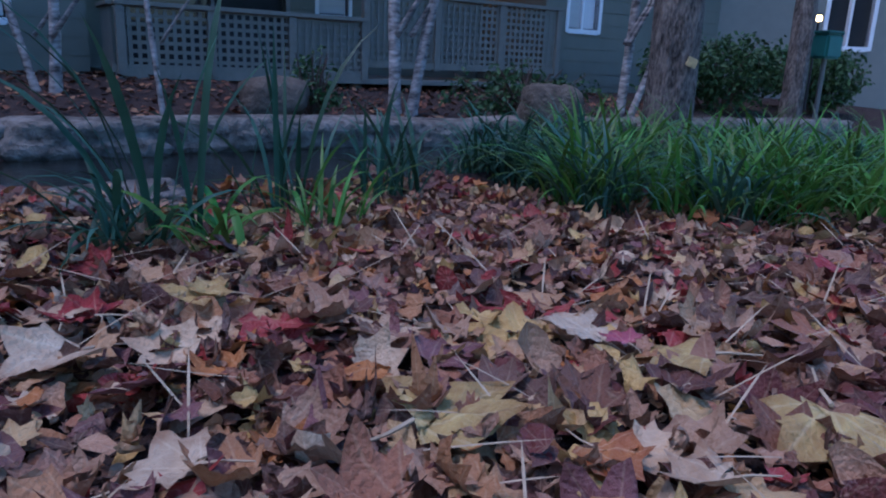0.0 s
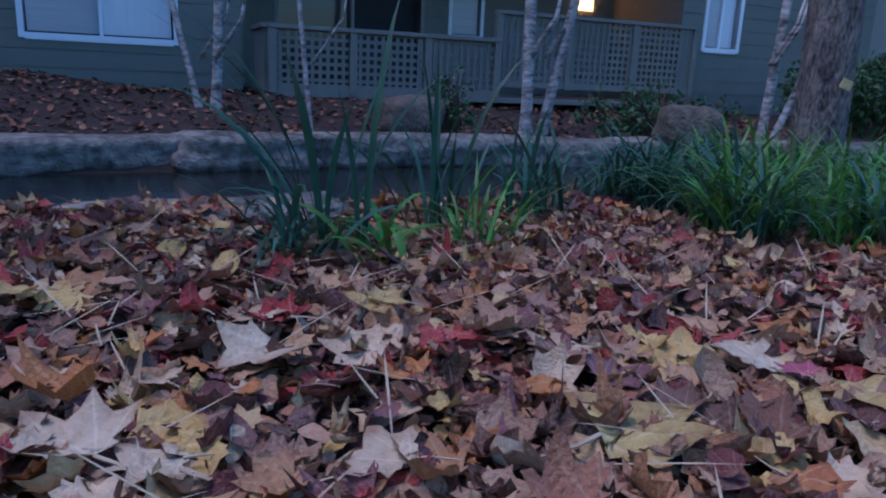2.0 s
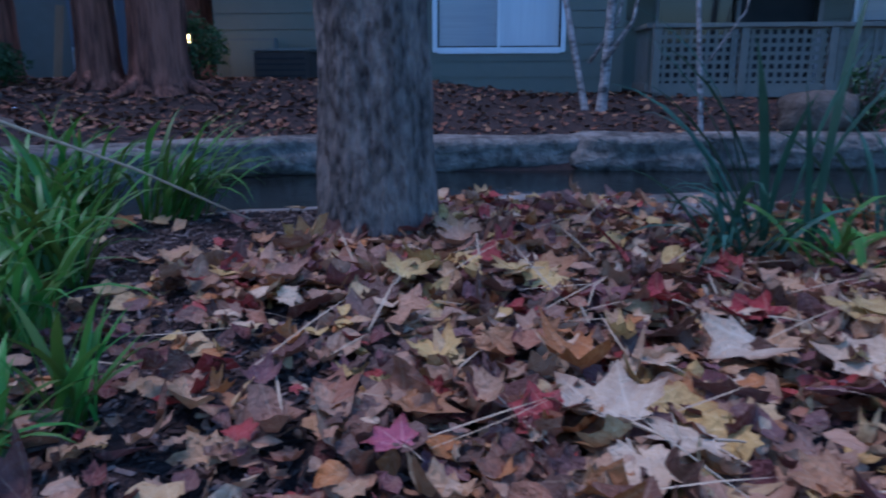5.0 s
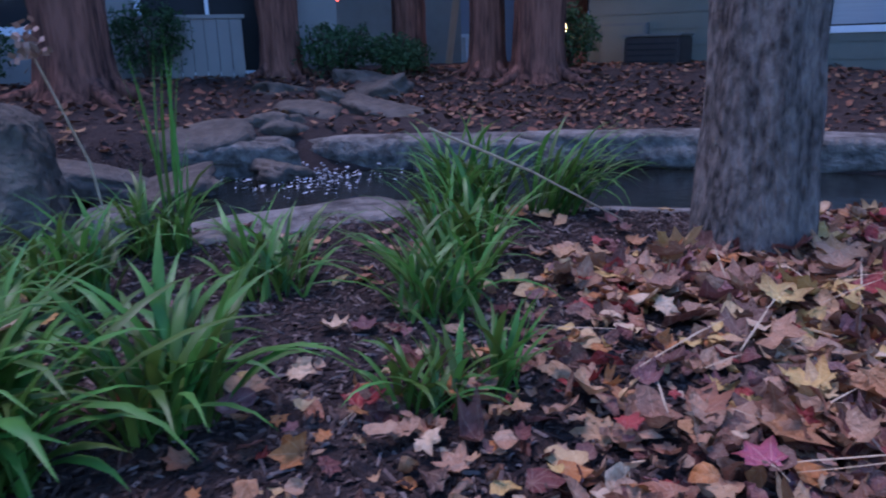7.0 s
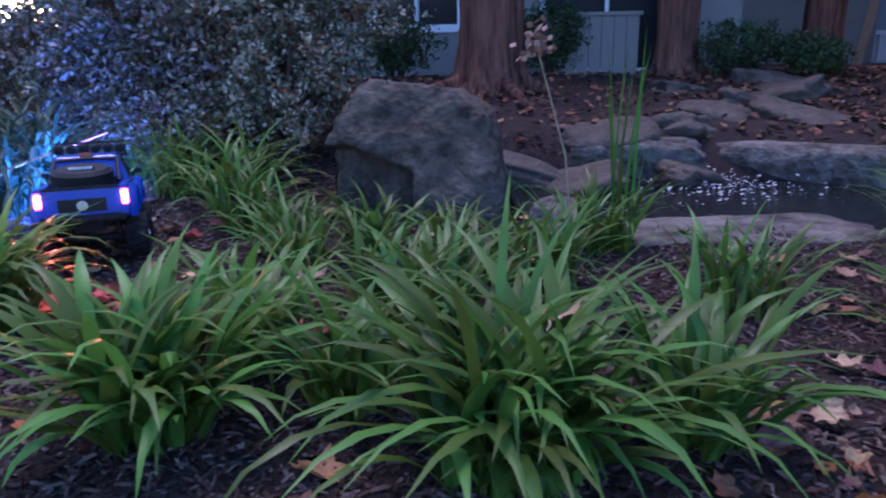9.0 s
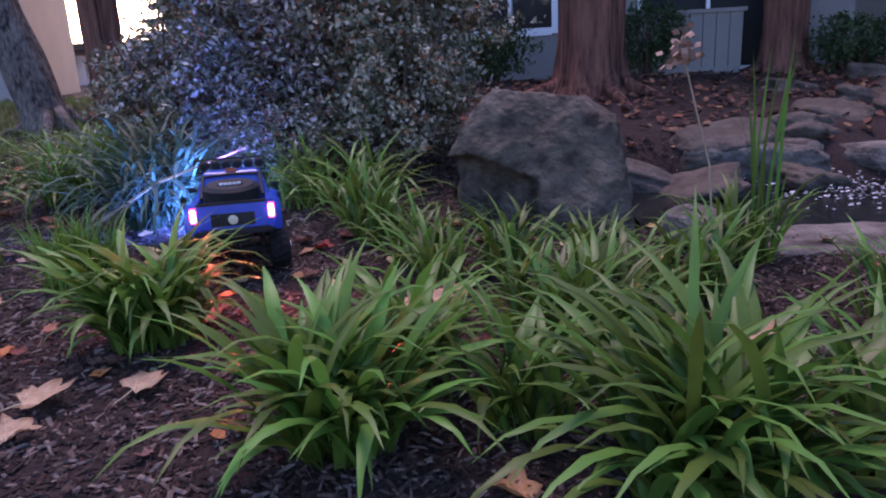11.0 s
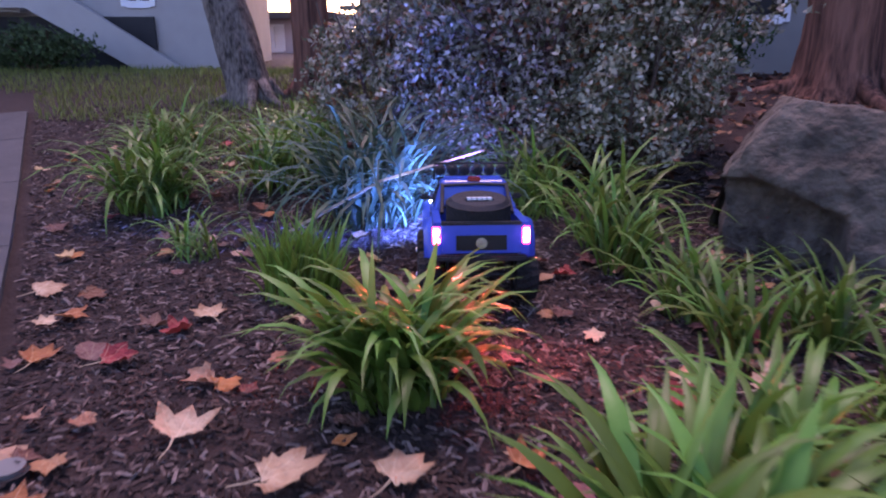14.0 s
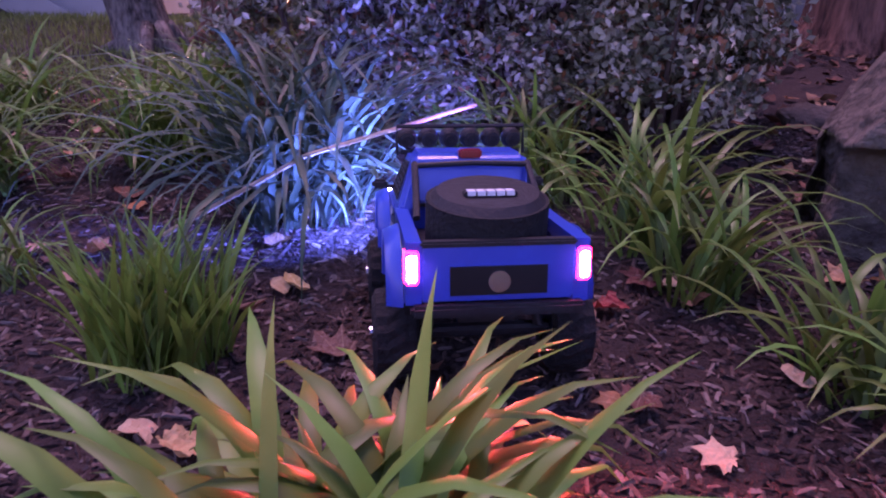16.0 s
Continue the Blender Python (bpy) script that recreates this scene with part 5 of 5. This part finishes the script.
part("cover", cyl((-0.2125, 0, 0.3065), (-0.16, 0, 1), 0.090, 0.012, 36, 0.078), M_BLACKP, spare)
plate = part("nameplate", box(-0.244, -0.222, -0.040, 0.040, 0.308, 0.316, 0.002), M_BLACKP, spare)
for k in range(5):
    part("letter_bar", box(-0.2455, -0.226, -0.035 + k * 0.0145, -0.023 + k * 0.0145, 0.310, 0.3172), M_WHITES, plate)
bar = part("light_bar", box(0.072, 0.088, -0.116, 0.116, 0.336, 0.344, 0.003), M_BLACKP, truck, "black roof light bar with six lamps")
for k in range(6):
    y = -0.100 + k * 0.040
    h = part("lamp_housing", cyl((0.080, y, 0.364), (1, 0, 0.1), 0.014, 0.026, 18, 0.0195), M_BLACKP, bar)
    part("lens", cyl((0.0945, y, 0.3655), (1, 0, 0.1), 0.017, 0.004, 18), M_BARLENS, bar)
    part("cap", cyl((0.0655, y, 0.3625), (1, 0, 0.1), 0.009, 0.006, 12), M_RUBBER, bar)
part("guard", tube([(0.074, -0.12, 0.336), (0.076, -0.12, 0.388), (0.076, 0.12, 0.388), (0.074, 0.12, 0.336)], 0.004, 6), M_BLACKP, bar)
for sy in (-1, 1):
    part("bracket", tube([(0.080, sy * 0.1, 0.338), (0.088, sy * 0.112, 0.30), (0.100, sy * 0.120, 0.272)], 0.004, 6), M_BLACKP, bar)
bl = new("bar_lamp", bpy.data.lights.new("bar_lamp", "SPOT"))
bl.data.energy, bl.data.color, bl.data.spot_size, bl.data.spot_blend, bl.data.shadow_soft_size = 4.5, (0.20, 0.14, 1.0), radians(70), 0.6, 0.05
bl.parent = truck
bl.matrix_basis = look((0.12, 0, 0.360), (1.2, 0.1, 0.75))
# chassis, axles, wheels
part("chassis", box(-0.23, 0.26, -0.055, 0.055, 0.105, 0.150, 0.01), M_BLACKP, truck)
part("inner_guard", box(-0.28, 0.28, -0.10, 0.10, 0.150, 0.215), M_BLACKS, truck)
for cx in (FX, RX):
    part("axle", cyl((cx, 0, 0.075), (0, 1, 0), 0.012, 0.27, 10), M_BLACKP, truck)
    for sy in (-1, 1):
        w = part("wheel", cyl((cx, sy * 0.142, 0.075), (0, 1, 0), 0.042, 0.058, 20), M_RIM, truck)
        # tyre with lugs
        bm = bmesh.new()
        n = 36
        ring = []
        for i in range(n):
            a = math.tau * i / n
            lug = 0.003 if i % 2 else -0.001
            row = []
            for yy, rr in ((-0.032, 0.044), (-0.036, 0.058), (-0.030, 0.071 + lug * 0.7), (-0.012, 0.074 + lug), (0.012, 0.074 - lug), (0.030, 0.071 - lug * 0.7), (0.036, 0.058), (0.032, 0.044)):
                row.append(bm.verts.new((cx + rr * math.cos(a), sy * 0.142 + yy, 0.075 + rr * math.sin(a))))
            ring.append(row)
        for i in range(n):
            p, q = ring[i], ring[(i + 1) % n]
            for k in range(7):
                bm.faces.new((p[k], p[k + 1], q[k + 1], q[k]))
        bmesh.ops.recalc_face_normals(bm, faces=bm.faces[:])
        part("tyre", bm, M_RUBBER, w)
        part("hub", cyl((cx, sy * 0.176, 0.075), (0, 1, 0), 0.012, 0.012, 12), M_CHROME, w)
        for k in range(8):
            a = math.tau * k / 8
            part("spoke", cyl((cx + 0.027 * math.cos(a), sy * 0.172, 0.075 + 0.027 * math.sin(a)), (math.cos(a), 0, math.sin(a)), 0.005, 0.026, 6), M_RIM, w)
    for sy in (-1, 1):
        part("shock", cyl((cx - 0.02, sy * 0.085, 0.125), (0.1, -0.15 * sy, 1), 0.009, 0.075, 10), M_BLACKP, truck)

# ---- fallen leaves ----
LOBES = ((-58, 0.36), (-14, 0.52), (38, 0.62), (90, 0.68), (142, 0.62), (194, 0.52), (238, 0.36))


def leaf_shape(kind, r):
    """Outline of a leaf about one across, its stalk at (0, -0.3): 0 five-lobed, 1 oval, 2 torn piece."""
    if kind == 0:
        pts = []
        deep = r.uniform(0.60, 0.80)
        for ang, ln in LOBES:
            a, q = radians(ang), ln * r.uniform(0.86, 1.1)
            pts.append((deep * 0.62 * math.cos(a - 0.40), deep * 0.62 * math.sin(a - 0.40) * 0.95 - 0.05) if ang > -50 else (0.16, -0.34))
            pts.append((0.80 * q * math.cos(a - 0.20), 0.80 * q * math.sin(a - 0.20) - 0.05))
            pts.append((q * math.cos(a), q * math.sin(a) - 0.05))
            pts.append((0.78 * q * math.cos(a + 0.22), 0.78 * q * math.sin(a + 0.22) - 0.05))
        for i, (x, y) in enumerate(pts):
            k = math.hypot(x, y + 0.05)
            if i % 4 == 0 and k > 0.42:
                pts[i] = (x * 0.40 / k, (y + 0.05) * 0.40 / k - 0.05)
        pts.append((0.0, -0.28))
        return pts
    n = 12 if kind == 1 else 9
    wide = r.uniform(0.24, 0.40)
    return [((wide * (1 + (r.uniform(-0.1, 0.1) if kind == 1 else r.uniform(-0.4, 0.3)))) * math.cos(-math.pi / 2 + math.tau * i / n), 0.48 * (1 + (r.uniform(-0.06, 0.06) if kind == 1 else r.uniform(-0.35, 0.2))) * math.sin(-math.pi / 2 + math.tau * i / n)) for i in range(n)]


def leaf_sheet(r, kind, curl, wrinkle=0.05):
    """Points, triangles and flat coordinates of one dry leaf, rolled about an axis of its own and crumpled."""
    pts = leaf_shape(kind, r)
    n = len(pts)
    flat = [(0.0, -0.06)] + [(x * 0.55, -0.06 + (y + 0.06) * 0.55) for x, y in pts] + pts
    k = r.gauss(0.35, 1.0) * curl
    k = k if abs(k) > 0.15 else 0.15
    ax, ph, cup = r.uniform(0, math.tau), r.uniform(0, 6.28), r.gauss(0.22, 0.3) * curl
    ca, sa = math.cos(ax), math.sin(ax)
    out = []
    for x, y in flat:
        a, b = x * ca + y * sa, -x * sa + y * ca
        z = (1 - math.cos(k * a)) / k + cup * b * b + 0.13 * abs(x) + wrinkle * (math.sin(11 * x + ph) * math.cos(9 * y - ph) + 0.6 * math.sin(19 * b + 2 * ph))
        a = math.sin(k * a) / k
        out.append((a * ca - b * sa, a * sa + b * ca, z))
    tris = [(0, 1 + i, 1 + (i + 1) % n) for i in range(n)]
    for i in range(n):
        j = (i + 1) % n
        tris += [(1 + i, 1 + n + i, 1 + n + j), (1 + i, 1 + n + j, 1 + j)]
    return out, tris, flat


def add_leaf(verts, faces, flats, r, pos, size, kind, tilt, curl):
    v, t, flat = leaf_sheet(r, kind, curl)
    m = Matrix.Translation(pos) @ Euler((r.gauss(0, tilt), r.gauss(0, tilt), r.uniform(0, math.tau))).to_matrix().to_4x4()
    i0 = len(verts)
    verts += [tuple(m @ (Vector(p) * size)) for p in v]
    faces += [(i0 + a, i0 + b, i0 + c) for a, b, c in t]
    flats += flat


def leaf_mesh(name, verts, faces, flats, material):
    me = mesh_of(name, verts, faces, material, True)
    index = np.empty(len(me.loops), dtype=np.int32)
    me.loops.foreach_get("vertex_index", index)
    me.uv_layers.new(name="flat").data.foreach_set("uv", np.array(flats, dtype=np.float32)[index].ravel())
    return me


def on_path(x, y):
    q = Vector((x, y, 0)) - base_pt
    return -0.05 < q.dot(ps) < 1.4 and q.dot(pd) < 7.2


r = random.Random(11)
verts, faces, flats = [], [], []
count = 0
near_leaves = []
while count < 16500:
    x, y = r.uniform(-2.3, 4.4), r.uniform(-0.35, 4.0)
    if y < 0.35 and r.random() > (y + 0.4) / 0.75:
        continue
    if y > 2.2 and x > 1.6 and r.random() < 0.5:
        continue
    edge = -1.55 - 0.25 * sstep(0.4, 1.6, y) + 0.25 * noise.noise((x * 1.5, y * 1.5, 0))
    if x < edge - 0.4 * r.random() or stream_far(x, y) < 1.02 or (y > 3.05 + 0.9 * max(0.0, 1.4 - x) + r.uniform(-0.15, 0.25)):
        continue
    thin = x < -1.2 and y < 1.0
    if thin and r.random() < 0.4:
        continue
    size = r.choice((0.035, 0.045, 0.055, 0.06, 0.07, 0.085, 0.10, 0.13)) * r.uniform(0.8, 1.15) * (0.75 if thin else 1.0)
    z = ground_z(x, y, False) + 0.006 + 0.065 * r.random() * (0.3 + 0.7 * r.random()) + 0.02 * noise.noise((x * 4, y * 4, 2.0))
    kind = r.choice((0, 0, 0, 0, 1, 1, 2, 2, 2))
    tilt, curl = r.choice((0.16, 0.28, 0.42, 0.65)), r.choice((0.8, 1.7, 2.6, 3.6))
    if y < 1.25 and -1.4 < x < 1.3 and len(near_leaves) < 295 and r.random() < 0.5:
        v2, f2, u2 = [], [], []
        add_leaf(v2, f2, u2, r, (x, y, z + 0.018), size * 1.15, kind, tilt, curl)
        near_leaves.append((v2, f2, u2))
    else:
        add_leaf(verts, faces, flats, r, (x, y, z), size, kind, tilt, curl)
    count += 1
for k in range(300):
    x, y = r.uniform(-1.9, 1.6), r.uniform(0.3, 1.9)
    if x > -1.2 or y > 1.0:
        add_leaf(verts, faces, flats, r, (x, y, ground_z(x, y, False) + 0.03 + 0.03 * r.random()), r.uniform(0.12, 0.18), 0, 0.25, 1.5)
litter = tagged(new("leaf_litter", leaf_mesh("leaf_litter", verts, faces, flats, M_LITTER)), "thick bed of dry brown, tan and red autumn leaves", "leaves", kind="stuff")
for v2, f2, u2 in near_leaves:
    lf = new("leaf", leaf_mesh("leaf", v2, f2, u2, M_LITTER_O))
    lf.parent = litter

verts, faces, flats = [], [], []
for k in range(8000):
    if k % 3:
        s, d = r.uniform(-6.5, 8), r.uniform(5.0, 9.2)
        p = WA * s + WN * d
    else:
        p = Vector((r.uniform(-9, -4.4), r.uniform(-3.0, 5.5), 0))
    if stream_far(p.x, p.y) < 1.05:
        continue
    add_leaf(verts, faces, flats, r, (p.x, p.y, ground_z(p.x, p.y, False) + 0.012 + 0.02 * r.random()), r.uniform(0.045, 0.10), 2, 0.3, 1.0)
tagged(new("leaf_litter", leaf_mesh("leaf_litter", verts, faces, flats, M_FARLITTER)), "reddish brown leaves scattered over the far bank", "leaves", kind="stuff")

verts, faces, flats = [], [], []
for k in range(620):
    x, y = (r.uniform(-6.0, -1.0), r.uniform(-4.8, 0.6)) if k < 430 else (r.uniform(-3.0, -1.2), r.uniform(0.5, 2.8))
    if on_path(x, y) or stream_far(x, y) < 0.9:
        continue
    add_leaf(verts, faces, flats, r, (x, y, ground_z(x, y, False) + 0.015 + 0.012 * r.random()), r.uniform(0.05, 0.11), r.choice((0, 0, 0, 1, 2)), 0.18, 1.0)
tagged(new("leaf_litter", leaf_mesh("leaf_litter", verts, faces, flats, M_LITTER)), "thinly scattered dry leaves on the mulch", "leaves", kind="stuff")

verts, faces = [], []
for k in range(114000):
    x, y = (r.uniform(-5.6, -0.9), r.uniform(-3.9, 0.9)) if k < 84000 else (r.uniform(-6.6, -2.6), r.uniform(-5.8, -3.7)) if k < 98000 else (r.uniform(-3.6, -0.9), r.uniform(0.8, 3.0))
    if k < 84000 and r.random() > 1.15 - 0.16 * math.hypot(x + 1, y + 1.2) or on_path(x, y) or stream_far(x, y) < 0.85:
        continue
    ln, wd, hh = r.uniform(0.010, 0.055), r.uniform(0.005, 0.014), r.uniform(0.004, 0.014)
    m = Matrix.Translation((x, y, ground_z(x, y) + 0.006 * r.random())) @ Euler((r.gauss(0, 0.3), r.gauss(0, 0.3), r.uniform(0, 6.3))).to_matrix().to_4x4()
    i0 = len(verts)
    for v in ((-ln, -wd, 0), (ln, -wd * 0.6, 0), (ln * 0.8, wd, 0), (-ln * 0.9, wd * 0.7, 0), (-ln * 0.6, 0, hh), (ln * 0.6, 0, hh)):
        verts.append(tuple(m @ (Vector(v) * 0.5)))
    faces += [(i0, i0 + 1, i0 + 5, i0 + 4), (i0 + 2, i0 + 3, i0 + 4, i0 + 5), (i0 + 1, i0 + 2, i0 + 5), (i0 + 3, i0, i0 + 4)]
tagged(new("mulch", mesh_of("mulch", verts, faces, M_CHIP)), "dark shredded bark mulch chips", "mulch", kind="stuff")

verts, faces = [], []
for k in range(17000):
    x, y = r.uniform(-9.4, -4.6), r.uniform(-9.5, -3.0)
    side = (Vector((x, y, 0)) - base_pt).dot(ps)
    if side > -0.05 and (Vector((x, y, 0)) - base_pt).dot(pd) < 7.2 and side < 1.4 or (x > -6.0 and side > -1.0):
        continue
    blade(verts, faces, (x, y, ground_z(x, y, False)), r.uniform(0, 6.3), r.uniform(0.04, 0.10), 0.010, r.uniform(0, 0.7), 0.8, 0, seg=2)
tagged(new("lawn", mesh_of("lawn", verts, faces, M_LAWN)), "short yellow-green lawn grass", "grass", kind="stuff")

verts, faces = [], []
for k in range(290):
    x, y = r.uniform(-1.6, 2.6), r.uniform(0.5, 2.6)
    a, ln = r.uniform(0, 6.3), r.uniform(0.08, 0.28)
    blade(verts, faces, (x, y, ground_z(x, y, False) + 0.055), a, ln, 0.006, r.uniform(1.0, 1.5), r.uniform(-0.2, 0.3), 0, seg=3)
tagged(new("dry_stems", mesh_of("dry_stems", verts, faces, M_STRAW)), "thin straw-coloured stalks lying on the leaves", "stems", kind="stuff")


def big_leaf(x, y, size, turn, material, label, lift=0.03, tilt=(8, -6), seed=1):
    rr = random.Random(seed)
    v, f, flat = leaf_sheet(rr, 0, 1.0, 0.035)
    v = [tuple(Vector(p) * size) for p in v]
    leaf = empty("fallen_leaf", pose(x, y, ground_z(x, y, False) + lift, tilt[0], tilt[1], turn), label, "leaf", "large fallen leaves")
    b = new("blade", leaf_mesh("blade", v, f, flat, material)); b.parent = leaf
    part("stem", tube([(0, -0.28 * size, 0.01 * size), (0.03 * size, -0.5 * size, 0.0), (0.0, -0.8 * size, -0.02 * size)], [0.004 * size * 5, 0.003 * size * 5, 0.002 * size * 5], 5), M_STRAW, leaf)
    return leaf


Y_, T_, P_, R_, K_, O_ = (M_YEL, "large yellow five-lobed leaf on the litter"), (M_TAN, "large tan five-lobed leaf, dry and curled"), (M_PALE, "pale cream five-lobed leaf face down"), (M_RED, "dark red five-lobed leaf on the ground"), (M_PINK, "dusty pink fallen leaf on brown litter"), (M_ORANGE, "orange-brown fallen leaf, dry and curled")
for i, (x, y, s, t, ml, lift) in enumerate(((0.19, 1.14, 0.27, -60, Y_, 0.05), (-0.36, 1.77, 0.17, 200, Y_, 0.06), (0.74, 1.36, 0.21, 70, Y_, 0.05), (0.11, 1.50, 0.17, 120, T_, 0.05), (0.63, 1.43, 0.10, 10, K_, 0.06), (-0.60, 1.63, 0.16, 80, R_, 0.06), (-0.58, 1.44, 0.22, 140, P_, 0.05), (-0.77, 0.98, 0.23, 60, P_, 0.05), (-0.62, 0.95, 0.16, 120, P_, 0.05), (1.62, 2.85, 0.22, 30, O_, 0.05), (1.62, 2.08, 0.17, 100, R_, 0.05), (0.87, 1.01, 0.27, 160, Y_, 0.05), (0.57, 1.52, 0.21, 30, P_, 0.05), (-0.25, 0.99, 0.16, 80, P_, 0.05), (-1.19, 1.54, 0.12, 140, Y_, 0.06), (-0.81, 1.66, 0.15, 40, R_, 0.06), (-0.56, 1.66, 0.12, 20, R_, 0.06), (-0.33, 1.79, 0.13, 100, Y_, 0.06), (-0.74, 1.26, 0.11, 50, T_, 0.05), (-1.38, 1.29, 0.14, 10, Y_, 0.06), (-1.02, 0.66, 0.09, 70, K_, 0.05), (-0.64, 1.64, 0.15, 20, T_, 0.06), (0.42, 0.95, 0.14, 200, O_, 0.05), (0.55, 0.88, 0.15, 90, T_, 0.05),
        (-2.33, -2.31, 0.14, 100, P_, 0.03), (-2.22, -2.02, 0.14, 20, T_, 0.03), (-2.28, -1.79, 0.12, 60, T_, 0.03), (-1.92, -2.09, 0.15, 150, P_, 0.03), (-2.06, -1.99, 0.11, 80, T_, 0.03), (-1.98, -2.44, 0.14, 40, O_, 0.03), (-2.62, -2.68, 0.11, 30, R_, 0.03), (-2.6, -2.9, 0.11, 90, O_, 0.02), (-2.9, -3.05, 0.11, 10, O_, 0.02), (-3.1, -3.3, 0.12, 60, T_, 0.02), (-2.35, -1.36, 0.13, 200, O_, 0.03), (-2.8, -1.18, 0.13, 40, T_, 0.03), (-2.9, -1.0, 0.12, 90, P_, 0.03), (-3.0, -2.62, 0.11, 140, T_, 0.02), (-1.62, 0.18, 0.11, 20, R_, 0.03), (-1.9, -0.45, 0.13, 70, T_, 0.22), (-2.7, -1.02, 0.13, 20, T_, 0.05), (-3.0, -0.2, 0.13, 50, T_, 0.03), (-1.4, -1.45, 0.12, 10, P_, 0.03), (-2.35, -1.55, 0.1, 60, O_, 0.03))):
    big_leaf(x, y, s, t, ml[0], ml[1], lift + (0.022 if lift > 0.04 else 0), (r.uniform(-11, 11), r.uniform(-11, 11)), i)
